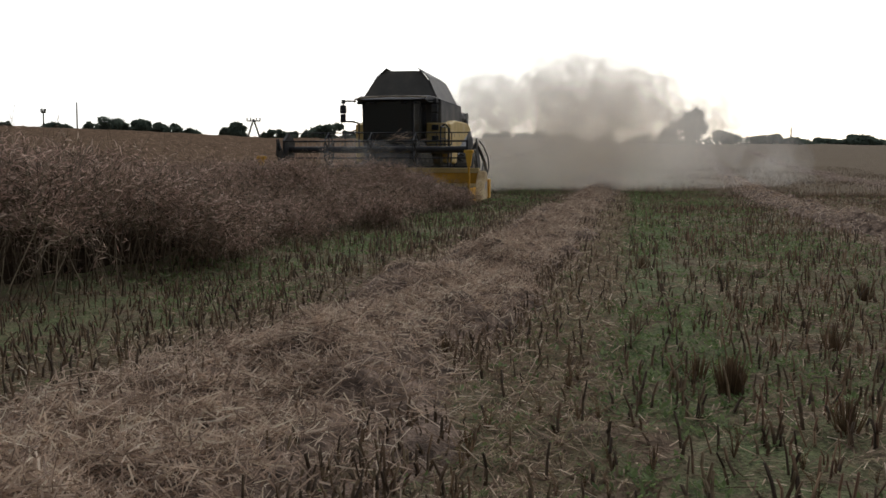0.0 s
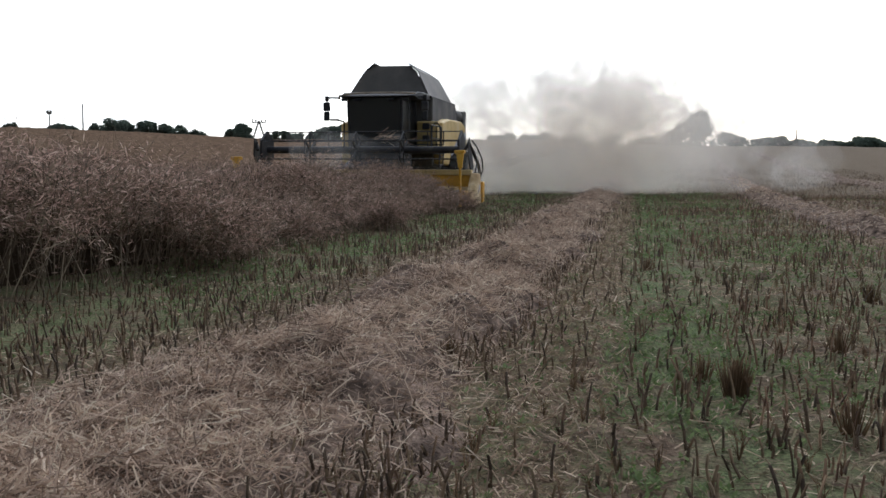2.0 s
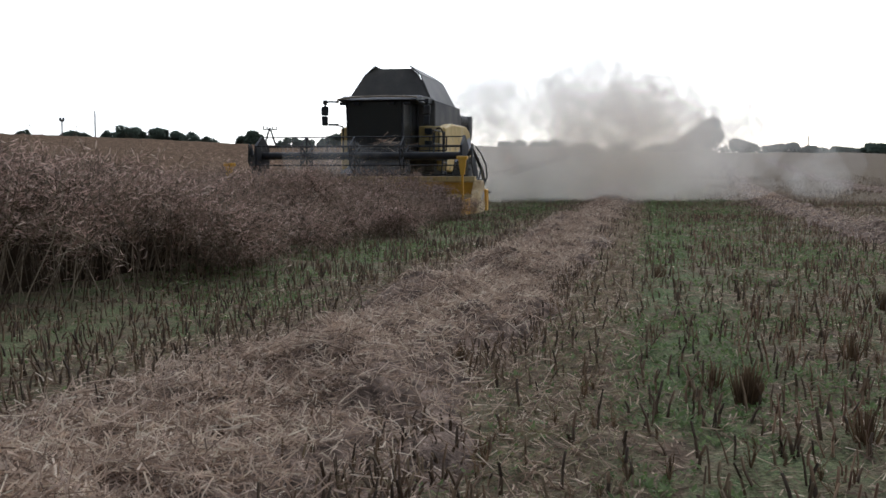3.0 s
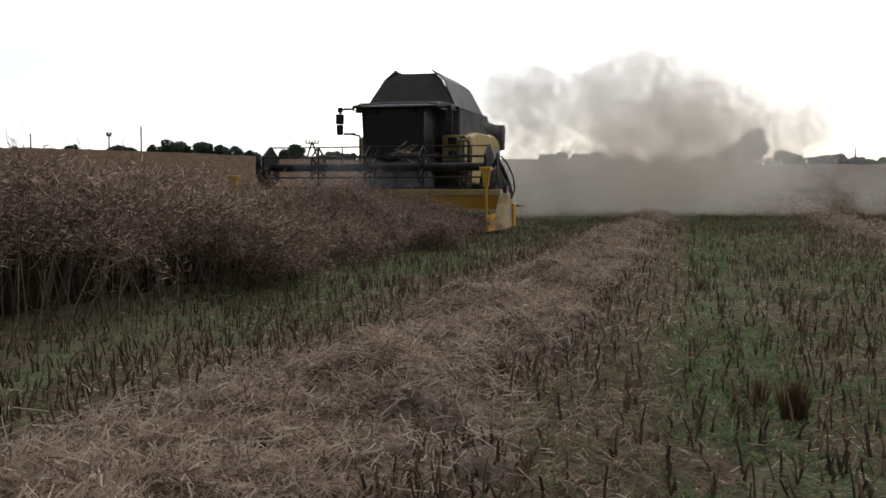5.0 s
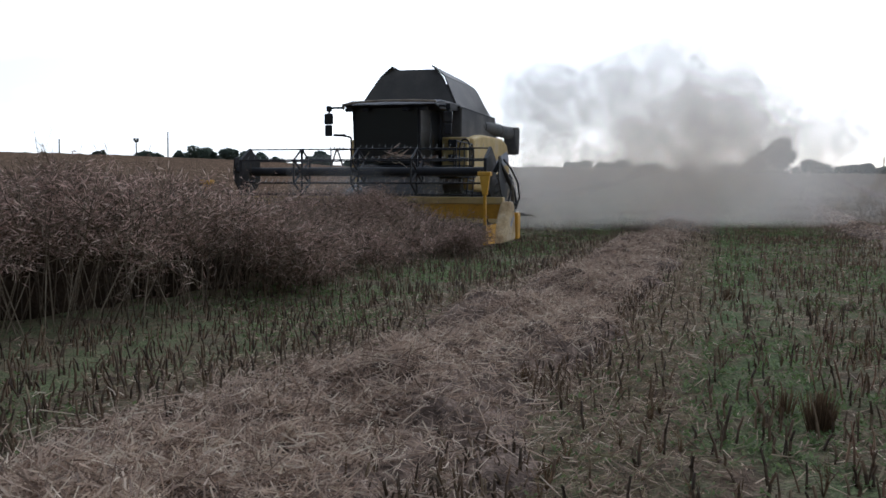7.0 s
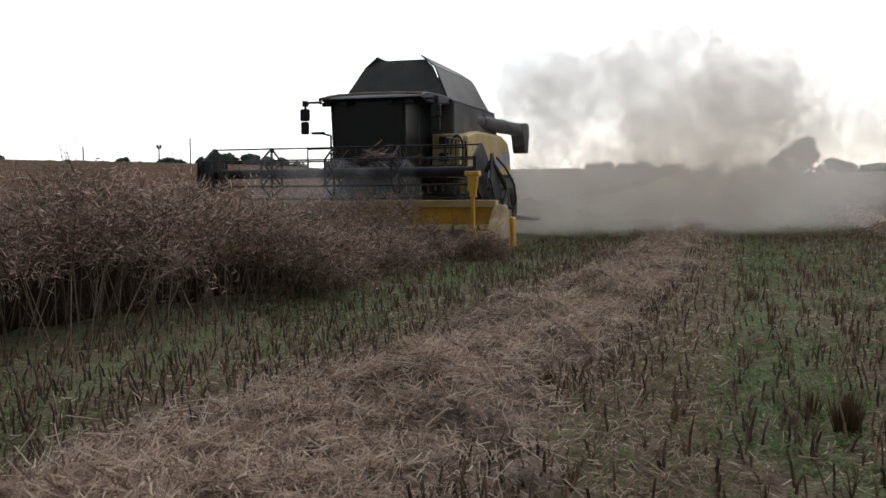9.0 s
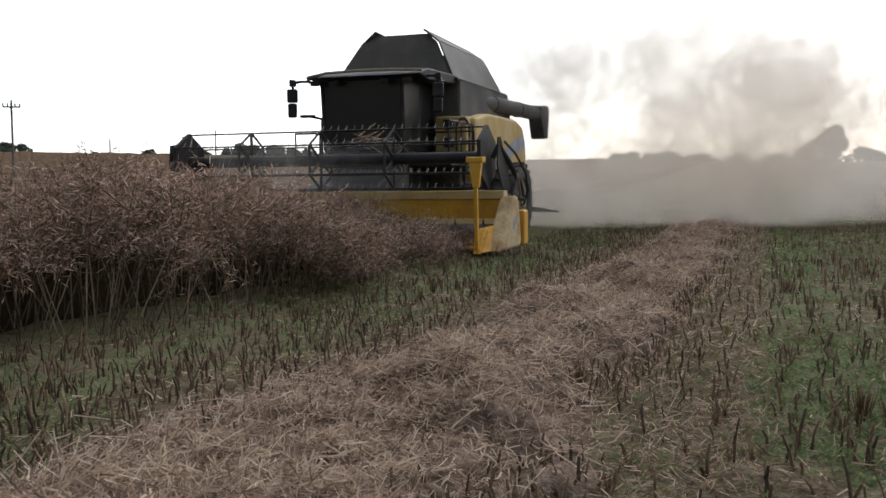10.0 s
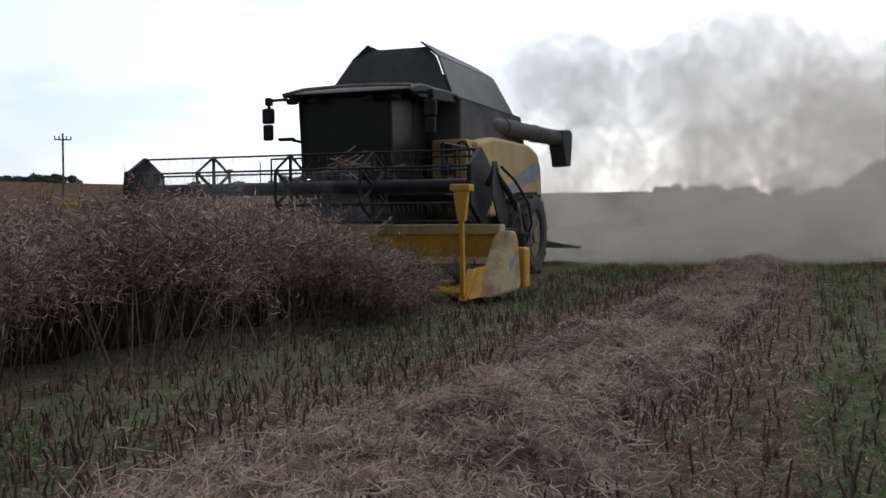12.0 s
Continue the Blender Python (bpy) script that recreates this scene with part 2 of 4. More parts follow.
CUT_U = 24.95         # u of the cutter bar at the start
rng = np.random.default_rng(7)


def xy(u, w):
    return u * SN + w * CS, u * CS - w * SN


def uw(x, y):
    return x * SN + y * CS, x * CS - y * SN


def smooth(a, b, v):
    s = np.clip((v - a) / (b - a), 0, 1)
    return s * s * (3 - 2 * s)


def waves(x, y, seed, scale):
    """Cheap smooth noise, about -1 to 1, for arrays."""
    r = np.random.default_rng(seed)
    s = 0 * x
    for k in range(7):
        a, f, p = r.uniform(0, 6.28), scale * r.uniform(0.5, 2.2), r.uniform(0, 6.28)
        s = s + np.sin((x * math.cos(a) + y * math.sin(a)) * f + p)
    return s / 3.2


def height(x, y):
    """The ground: level near, rising to a low ridge all round ahead."""
    x, y = np.asarray(x, float), np.asarray(y, float)
    r, az = np.hypot(x, y), np.arctan2(x, y)
    crest = np.interp(az, (-0.6, -0.42, -0.175, 0.15, 0.25, 0.42), (8.5, 8.2, 6.3, 6.2, 5.8, 5.2)) + 0.12 * np.sin(az * 19 + 1)
    rise = crest * smooth(26, 230, r) - 0.012 * np.maximum(r - 230, 0)
    rise = np.maximum(rise, -25)
    rough = (0.022 * waves(x, y, 3, 3.0) + 0.013 * waves(x, y, 6, 13.0)) * (r < 60) + 0.08 * waves(x, y, 4, 0.35) * smooth(5, 30, r)
    return rise + rough


def mesh_np(name, v, f, material, smooth_faces=False):
    """A mesh object from arrays: v (n,3), f (m,3) or (m,4)."""
    me = bpy.data.meshes.new(name)
    v, f = np.asarray(v, np.float32), np.asarray(f, np.int32)
    k = f.shape[1]
    me.vertices.add(len(v)); me.vertices.foreach_set("co", v.ravel())
    me.loops.add(f.size); me.loops.foreach_set("vertex_index", f.ravel())
    me.polygons.add(len(f)); me.polygons.foreach_set("loop_start", np.arange(0, f.size, k, dtype=np.int32))
    me.update(calc_edges=True)
    me.materials.append(material)
    if smooth_faces:
        me.polygons.foreach_set("use_smooth", np.ones(len(f), bool))
    return new(name, me)


def spread(tv, tf, places, yaws, scales, tilts=None, tdirs=None):
    """Copies of the template (tv, tf), turned and scaled, at places; joined arrays."""
    n = len(places)
    c, s = np.cos(yaws)[:, None], np.sin(yaws)[:, None]
    sc = np.asarray(scales, float).reshape(n, -1)
    x, y, z = tv[None, :, 0] * sc[:, :1], tv[None, :, 1] * sc[:, :1], tv[None, :, 2] * sc[:, -1:]
    X, Y, Z = x * c - y * s, x * s + y * c, z + 0 * c
    if tilts is not None:
        X, Y = X + Z * (np.sin(tilts) * np.cos(tdirs))[:, None], Y + Z * (np.sin(tilts) * np.sin(tdirs))[:, None]
        Z = Z * np.cos(tilts)[:, None]
    v = np.stack([X, Y, Z], 2) + places[:, None, :]
    f = tf[None] + (np.arange(n) * len(tv))[:, None, None]
    return v.reshape(-1, 3), f.reshape(-1, tf.shape[1])


def joined(parts):
    vs, fs, o = [], [], 0
    for v, f in parts:
        vs.append(v); fs.append(f + o); o += len(v)
    return np.concatenate(vs), np.concatenate(fs)


def ribbon(p0, p1, r0, r1):
    """A three-sided tapered stick as arrays (triangles)."""
    p0, p1 = np.array(p0, float), np.array(p1, float)
    d = p1 - p0
    a = np.cross(d, (0.3, 0.9, 0.2)); a /= np.linalg.norm(a) + 1e-9
    b = np.cross(d, a); b /= np.linalg.norm(b) + 1e-9
    v = [p + r * (math.cos(k) * a + math.sin(k) * b) for p, r in ((p0, r0), (p1, r1)) for k in (0, 2.094, 4.189)]
    f = [(0, 1, 4), (0, 4, 3), (1, 2, 5), (1, 5, 4), (2, 0, 3), (2, 3, 5), (3, 4, 5)]
    return np.array(v), np.array(f)


# ---- ground: one sheet out to the horizon ----


def build_ground():
    rad = np.concatenate([np.linspace(0, 2, 6)[:-1], np.linspace(2, 12, 170)[:-1], np.geomspace(12, 300, 120)[:-1], np.geomspace(300, 4000, 24)])
    ang = np.concatenate([np.linspace(-0.75, 0.6, 281)[:-1], np.linspace(0.6, 2 * math.pi - 0.75, 81)[:-1]])
    R, A = np.meshgrid(rad, ang, indexing="ij")
    x, y = R * np.sin(A), R * np.cos(A)
    v = np.stack([x, y, height(x, y)], 2).reshape(-1, 3)
    i, j = np.meshgrid(np.arange(len(rad) - 1), np.arange(360), indexing="ij")
    a, b = i * 360 + j, i * 360 + (j + 1) % 360
    f = np.stack([a, a + 360, b + 360, b], 2).reshape(-1, 4)
    f = f[:, ::-1]
    ob = mesh_np("ground", v, f, M_GROUND, True)
    return tagged(ob, "brown stubble field soil with green weeds, rising to a ridge", "ground", kind="structure")


build_ground()


# ---- straw swaths ----


def straw_pieces(u, w, lift, n_len=(0.05, 0.22)):
    n = len(u)
    x, y = xy(u, w)
    yaw = PSI * -1 + math.pi / 2 + rng.normal(0, 1.0, n)
    ln = rng.uniform(*n_len, n) * (1 + 1.2 * (rng.random(n) > 0.94))
    el = rng.normal(0.12, 0.50, n)
    th = rng.uniform(0.0010, 0.0027, n) * (1 + 0.04 * np.abs(u))
    d = np.stack([np.cos(yaw) * np.cos(el), np.sin(yaw) * np.cos(el), np.sin(el)], 1)
    side = np.stack([-np.sin(yaw), np.cos(yaw), 0 * yaw], 1)
    up = np.cross(d, side)
    c = np.stack([x, y, height(x, y) + lift], 1)
    bend = rng.normal(0, 0.12, n)[:, None] * ln[:, None] * side
    roll = rng.uniform(0, 3.14, n)[:, None]
    flat = (side * np.cos(roll) + up * np.sin(roll)) * th[:, None]
    rows = []
    for k, b in ((-0.5, 0), (0, 1), (0.5, 0)):
        o = c + d * (ln * k)[:, None] + b * bend
        rows += [o + flat, o - flat]
    v = np.stack(rows, 1).reshape(-1, 3)
    f = np.array([(0, 1, 3, 2), (2, 3, 5, 4)])[None] + (np.arange(n) * 6)[:, None, None]
    return v, f.reshape(-1, 4)


def bend(u, w0):
    """Sideways run of the older swaths, which are not quite parallel."""
    return (0.05 * np.maximum(u - 22, 0) - 0.55) * (w0 > 0)


def mound(u, w, w0):
    """Height of the swath's loose straw over the ground."""
    w = w - bend(u, w0)
    near = 1 - smooth(3.8, 7.5, u)
    q = w - w0 + 0.36 * near - 0.10 * np.sin(u * 0.7 + w0) - 0.06 * np.sin(u * 2.3)
    half = 0.58 + 0.20 * near + 0.12 * np.sin(u * 1.7 + w0 * 3) + 0.08 * np.sin(u * 4.9 + w0)
    body = np.clip(1 - (q / half) ** 2, 0, 1)
    return body ** 0.7 * np.maximum(0.015, 0.11 + 0.085 * waves(u, w, 11, 3.0) + 0.065 * waves(u, w, 12, 8.0) + 0.035 * waves(u, w, 13, 19.0))


def build_swath(w0, u0, u1, pieces):
    us = np.concatenate([np.arange(u0, 16, 0.07), np.geomspace(max(16, u0), u1, 220)]) if u0 < 15 else np.geomspace(u0, u1, 220)
    ws = np.linspace(-1.35, 1.0, 49)
    U, W = np.meshgrid(us, w0 + ws, indexing="ij")
    W = W + bend(U, w0)
    x, y = xy(U, W)
    z = height(x, y) + np.maximum(mound(U, W, w0), 0) * 1.0 - 0.012
    v = np.stack([x, y, z], 2).reshape(-1, 3)
    i, j = np.meshgrid(np.arange(len(us) - 1), np.arange(len(ws) - 1), indexing="ij")
    a = i * len(ws) + j
    f = np.stack([a, a + 1, a + len(ws) + 1, a + len(ws)], 2).reshape(-1, 4)[:, ::-1]
    bed = mesh_np("straw_swath", v, f, M_STRAW_BED, True)
    tagged(bed, "pale swath of threshed straw lying on the stubble", "straw swath", group="straw swaths", kind="stuff")
    if pieces:
        u = np.where(rng.random(pieces) < 0.05, rng.uniform(-7, 1.5, pieces), 1.2 + 58 * rng.random(pieces) ** 2.3)
        near = 1 - smooth(3.8, 7.5, u)
        w = w0 + bend(u, w0) - 0.36 * near + rng.normal(0, 1, pieces) * np.where(rng.random(pieces) < 0.88, 0.29 + 0.10 * near, 0.50)
        lift = mound(u, w, w0) * rng.uniform(0.80, 1.12, pieces) + rng.uniform(0.0, 0.045, pieces) ** 1.0
        loose = mesh_np("loose_straw", *straw_pieces(u, w, lift, (0.03, 0.13)), M_STRAW)
        tagged(loose, "loose pale straw stalks heaped along the swath", "straw", kind="stuff")


build_swath(SWATHS[0], -7.0, 200, 120000)
build_swath(SWATHS[1], -7.0, 200, 18000)
build_swath(SWATHS[2], 12.0, 130, 5000)


def build_chaff():
    """Bits of straw scattered between the swaths."""
    n = 34000
    u = np.where(rng.random(n) < 0.05, rng.uniform(-7, 1.5, n), 1.5 + 34 * rng.random(n) ** 2.0)
    w = np.where(rng.random(n) < 0.45, rng.normal(-0.36, 0.22, n), rng.uniform(-4.6, 8.0, n))
    ob = mesh_np("scattered_chaff", *straw_pieces(u, w, rng.uniform(0.002, 0.02, n), (0.02, 0.09)), M_LITTER)
    tagged(ob, "scattered bits of straw between the stubble rows", "straw", kind="stuff")


build_chaff()


def build_litter():
    """Short flat bits of chopped stem and leaf that cover the soil."""
    n = 260000
    u = np.where(rng.random(n) < 0.08, rng.uniform(-7, 1.5, n), 1.5 + 30 * rng.random(n) ** 2.0)
    w = rng.uniform(-4.4, 7.0, n)
    keep = rng.random(n) < np.clip(0.36 + 0.45 * waves(u, w, 71, 2.4) + 0.85 * np.exp(-((w + 0.36) / 0.26) ** 4) + 0.3 * np.exp(-((w + 2.5) / 0.3) ** 2) - 0.25 * np.exp(-((w - 0.2) / 0.25) ** 2) - 0.22 * (w < -2.4), 0.05, 1)
    u, w = u[keep], w[keep]
    n = len(u)
    x, y = xy(u, w)
    c = np.stack([x, y, height(x, y) + rng.uniform(0.001, 0.016, n)], 1)
    yaw, el = rng.uniform(0, 6.28, n), rng.normal(0.05, 0.3, n)
    ln, th = rng.uniform(0.012, 0.052, n) * (1 + 0.02 * np.abs(u)), rng.uniform(0.0008, 0.0024, n) * (1 + 0.05 * np.abs(u))
    d = np.stack([np.cos(yaw) * np.cos(el), np.sin(yaw) * np.cos(el), np.sin(el)], 1) * ln[:, None]
    b = np.stack([-np.sin(yaw), np.cos(yaw), rng.normal(0, 0.5, n)], 1) * th[:, None]
    v = np.stack([c - d + b, c - d - b, c + d - b, c + d + b], 1).reshape(-1, 3)
    ob = mesh_np("ground_litter", v, np.arange(4 * n).reshape(-1, 4), M_LITTER)
    tagged(ob, "chopped stems and dry leaf litter covering the soil", "litter", kind="stuff")


build_litter()


def build_sprigs():
    """Wispy dead side shoots among the stubble."""
    r = np.random.default_rng(15)
    bits = []
    for k in range(9):
        a, h = r.uniform(0, 6.28), r.uniform(0.4, 1.0)
        q = r.uniform(0.1, 0.45)
        p1 = np.array([math.cos(a) * q * 0.4, math.sin(a) * q * 0.4, h * 0.6])
        bits += [ribbon((0, 0, 0), p1, 0.016, 0.012), ribbon(p1, p1 + np.array([r.normal(0, 0.2), r.normal(0, 0.2), h * 0.4]), 0.012, 0.004)]
    tv, tf = joined(bits)
    n = 2300
    u = 2.0 + 40 * rng.random(n) ** 1.7
    w = np.where(rng.random(n) < 0.75, rng.uniform(0.2, 9.0, n), rng.uniform(-4.0, 0.2, n))
    keep = (np.abs(w - SWATHS[0]) > 0.6) & (np.abs(w - SWATHS[1]) > 0.6) & (waves(u, w, 72, 1.4) > -0.25)
    u, w = u[keep], w[keep]
    x, y = xy(u, w)
    n = len(u)
    v, f = spread(tv, tf, np.stack([x, y, height(x, y) - 0.005], 1), rng.uniform(0, 6.28, n), rng.uniform(0.07, 0.16, n))
    ob = mesh_np("dead_weeds", v, f, M_TUFT)
    tagged(ob, "wispy reddish-brown dead weeds among the stubble", "dead weeds", kind="stuff")


build_sprigs()


# ---- stubble ----


def in_crop(u, w):
    return (w < EDGE) & ((u < CUT_U) | (w < EDGE - 6.0))


def stems_at(u, w, lo, hi, material, label, r0=0.0062):
    """Cut stems: jointed near the path, simpler far off."""
    n = len(u)
    x, y = xy(u, w)
    hs = rng.uniform(lo, hi, n) * (1 + 0.45 * (rng.random(n) > 0.93))
    near = u < 9.0
    bits = []
    for m, (tv, tf) in ((near, joined([ribbon((0, 0, -0.03), (0.004, 0.002, 0.55), r0, r0 * .86), ribbon((0.004, 0.002, 0.55), (0.012, -0.006, 1.0), r0 * .86, r0 * .7)])), (~near, ribbon((0, 0, -0.03), (0.008, -0.003, 1.0), r0 * 1.1, r0 * .9))):
        k = int(m.sum())
        bits.append(spread(tv, tf, np.stack([x[m], y[m], height(x[m], y[m])], 1), rng.uniform(0, 6.28, k), np.stack([rng.uniform(0.7, 1.5, k), hs[m]], 1), np.abs(rng.normal(0, 0.20, k)), rng.uniform(0, 6.28, k)))
    ob = mesh_np("stubble", *joined(bits), material)
    tagged(ob, label, "stubble", kind="stuff")


def build_stubble():
    n = 44000
    u = np.where(rng.random(n) < 0.05, rng.uniform(-7, 1.5, n), 1.4 + 75 * rng.random(n) ** 1.95)
    row = np.round(rng.uniform(-11.0, 15.0, n) / 0.24) * 0.24
    w = row + rng.normal(0, 0.055, n)
    keep = ~in_crop(u, w)
    for w0 in SWATHS:
        keep &= (np.abs(w - w0 - bend(u, w0)) > 0.55) | (rng.random(n) < 0.22)
    keep &= (waves(u, w, 21, 0.9) > -0.75) | (rng.random(n) < 0.4)
    keep &= (np.abs(w + 0.36) > 0.26) | (rng.random(n) < 0.55)
    stems_at(u[keep], w[keep], 0.045, 0.130, M_STUB, "dark cut rapeseed stubble stems standing in rows")
    # the fresh-cut strip beside the crop, and the rows along the swath's edge
    n = 5200
    u = 1.6 + 32 * rng.random(n) ** 1.6
    w = np.where(rng.random(n) < 0.62, rng.uniform(-4.35, -2.0, n), rng.normal(-0.80, 0.12, n))
    keep = ~in_crop(u, w + 0.15) & (waves(u, w, 23, 2.0) > -0.7)
    stems_at(u[keep], w[keep], 0.035, 0.105, M_STUB, "short dark stems in the freshly cut strip", 0.0056)
    # split pale and reddish old stems on the far side of the green strip
    n = 7000
    u = 1.6 + 40 * rng.random(n) ** 1.7
    w = rng.uniform(0.45, 9.0, n)
    keep = (waves(u, w, 24, 1.3) > -0.15) & (np.abs(w - SWATHS[1] - bend(u, SWATHS[1])) > 0.6)
    stems_at(u[keep], w[keep], 0.05, 0.16, M_OLD, "reddish-brown old stubble stalks, some split and pale", 0.0050)


build_stubble()


def build_weeds():
    """Low green regrowth between the stems: small leaf rosettes."""
    leaves = []
    r = np.random.default_rng(5)
    for k in range(4):
        a, ln = k * 1.57 + r.uniform(-0.4, 0.4), r.uniform(0.014, 0.030)
        c, s, wd, e = math.cos(a), math.sin(a), ln * 0.30, r.uniform(0.3, 1.2)
        z1, z2 = ln * 0.5 * e, ln * e
        leaves.append((np.array([(0, 0, 0), (c * ln * .5 - s * wd, s * ln * .5 + c * wd, z1), (c * ln * .5 + s * wd, s * ln * .5 - c * wd, z1), (c * ln, s * ln, z2)]), np.array([(0, 2, 1), (1, 2, 3)])))
    tv, tf = joined(leaves)
    n = 210000
    u = np.where(rng.random(n) < 0.08, rng.uniform(-7, 1.5, n), 1.5 + 36 * rng.random(n) ** 1.8)
    w = rng.uniform(-4.8, 8.5, n)
    band = 1.0 * np.exp(-((w + 3.4) / 0.80) ** 4) + 1.5 * np.exp(-((w - 0.18) / 0.30) ** 4) + 0.75 * np.exp(-((w - 1.5) / 1.2) ** 4) + 0.4 * np.exp(-((w + 0.55) / 0.15) ** 2) + 0.12
    for w0 in SWATHS[:2]:
        band = band * (1 - 0.93 * np.exp(-((w - w0) / 0.75) ** 4))
    keep = rng.random(n) < band * np.clip(0.45 + 0.75 * waves(u, w, 31, 1.6) + 0.35 * waves(u, w, 32, 5.0), 0.02, 1)
    u, w = u[keep], w[keep]
    n = len(u)
    x, y = xy(u, w)
    v, f = spread(tv, tf, np.stack([x, y, height(x, y) + 0.008], 1), rng.uniform(0, 6.28, n), rng.uniform(0.45, 1.15, n) * (1 + 0.03 * np.abs(u)))
    ob = mesh_np("weeds", v, f, M_WEED)
    tagged(ob, "low green weed regrowth between the stubble stems", "weeds", kind="stuff")


build_weeds()


def build_tuft(u, w, h, n, spread_r):
    blades = []
    r = np.random.default_rng(int(abs(u * 100 + w * 10)))
    for k in range(n):
        a, q = r.uniform(0, 6.28), r.uniform(0, spread_r)
        c, s = math.cos(a), math.sin(a)
        hh = h * r.uniform(0.5, 1.0)
        blades.append(ribbon((c * q * 0.5, s * q * 0.5, -0.02), (c * q * 1.2, s * q * 1.2, hh), 0.004, 0.0012))
    v, f = joined(blades)
    ob = mesh_np("grass_tuft", v, f, M_TUFT)
    x, y = xy(u, w)
    ob.location = (x, y, float(height(x, y)))
    tagged(ob, "dry reddish-brown grass tuft among the stubble", "grass tuft", group="dry tufts")


for tu, tw, th, tn, tr in ((4.28, 0.42, 0.17, 230, 0.075), (4.55, 0.30, 0.13, 60, 0.07), (3.7, 0.78, 0.13, 60, 0.07), (5.4, 1.05, 0.14, 60, 0.08), (4.9, -0.95, 0.12, 40, 0.06), (7.6, 1.7, 0.16, 60, 0.08), (9.5, 0.1, 0.14, 50, 0.08)):
    build_tuft(tu, tw, th, tn, tr)

# ---- standing rapeseed ----


def blade(p0, p1, wide, r):
    """A thin flat twig."""
    d = p1 - p0
    b = np.cross(d, r.normal(0, 1, 3)); b *= wide / (np.linalg.norm(b) + 1e-9)
    return np.array([p0 + b, p0 - b, p1 - b * 0.5, p1 + b * 0.5]), np.array([(0, 1, 2), (0, 2, 3)])


def plant(seed, tall, full):
    """One ripe plant about a metre high: stem, branches and hanging pods."""
    r = np.random.default_rng(seed)
    stems, pods = [], []
    top = np.array([r.normal(0, 0.10), r.normal(0, 0.10), tall])
    base = np.array([0, 0, -0.02 if full else tall * 0.45])
    mid = top * 0.5 + np.array([r.normal(0, 0.07), r.normal(0, 0.07), 0])
    if full:
        stems.append(ribbon(base, mid, 0.0048, 0.0038))
    stems.append(ribbon(mid, top, 0.005, 0.002))
    for k in range(7 if full else 8):
        q = r.uniform(0.42, 0.92)
        o = top * q
        a = r.uniform(0, 6.28)
        ln = tall * r.uniform(0.22, 0.42)
        e = o + ln * np.array([math.cos(a) * 0.8, math.sin(a) * 0.8, r.uniform(0.15, 0.75)])
        e[2] = min(e[2], tall * 1.12)
        stems.append(blade(o, e, 0.0030, r))
        for j in range(8 if full else 7):
            p = o + (e - o) * r.uniform(0.25, 1.0)
            d = np.array([r.normal(0, 1), r.normal(0, 1), r.normal(0.15, 0.7)])
            d *= r.uniform(0.04, 0.09) / np.linalg.norm(d)
            s = np.cross(d, r.normal(0, 1, 3)); s *= 0.0036 / (np.linalg.norm(s) + 1e-9)
            pods.append((np.array([p, p + d * 0.5 + s, p + d * 0.5 - s, p + d]), np.array([(0, 1, 2), (1, 3, 2)])))
    return joined(stems), joined(pods)


def bush(seed):
    """A sagging tangle of forked branches with many pods."""
    r = np.random.default_rng(seed)
    stems, pods = [], []
    for k in range(28):
        d = np.array([r.normal(0, 1), r.normal(0, 1), r.normal(0.2, 0.6)]); d /= np.linalg.norm(d)
        ln = r.uniform(0.16, 0.38)
        mid = d * ln * 0.6 + r.normal(0, 0.02, 3)
        e = d * ln + np.array([0, 0, -0.12 * r.random()])
        stems += [blade(np.zeros(3), mid, 0.0026, r), blade(mid, e, 0.0019, r)]
        for j in range(3):
            a = mid + (e - mid) * r.uniform(-0.4, 0.7)
            t = d + r.normal(0, 0.7, 3)
            stems.append(blade(a, a + t * r.uniform(0.05, 0.11), 0.0015, r))
        for j in range(8):
            q = r.uniform(0.15, 1.0)
            p = mid * min(q / 0.6, 1) + (e - mid) * max(0, (q - 0.6) / 0.4) + r.normal(0, 0.012, 3)
            t = np.array([r.normal(0, 1), r.normal(0, 1), r.normal(0, 0.8)]); t *= r.uniform(0.03, 0.075) / np.linalg.norm(t)
            s = np.cross(t, r.normal(0, 1, 3)); s *= 0.0028 / (np.linalg.norm(s) + 1e-9)
            pods.append((np.array([p, p + t * 0.5 + s, p + t * 0.5 - s, p + t]), np.array([(0, 1, 2), (1, 3, 2)])))
    return joined(stems), joined(pods)


BUSH = [bush(500 + k) for k in range(6)]


def bushes(u, w, z_up):
    """Tangles hung at z_up over the ground."""
    x, y = xy(u, w)
    pick = rng.integers(0, len(BUSH), len(u))
    stems, pods = [], []
    for k, (st, pd) in enumerate(BUSH):
        m = pick == k
        n = int(m.sum())
        if n:
            args = (np.stack([x[m], y[m], height(x[m], y[m]) + z_up[m]], 1), rng.uniform(0, 6.28, n), rng.uniform(0.8, 1.4, n))
            stems.append(spread(*st, *args)); pods.append(spread(*pd, *args))
    return joined(stems), joined(pods)


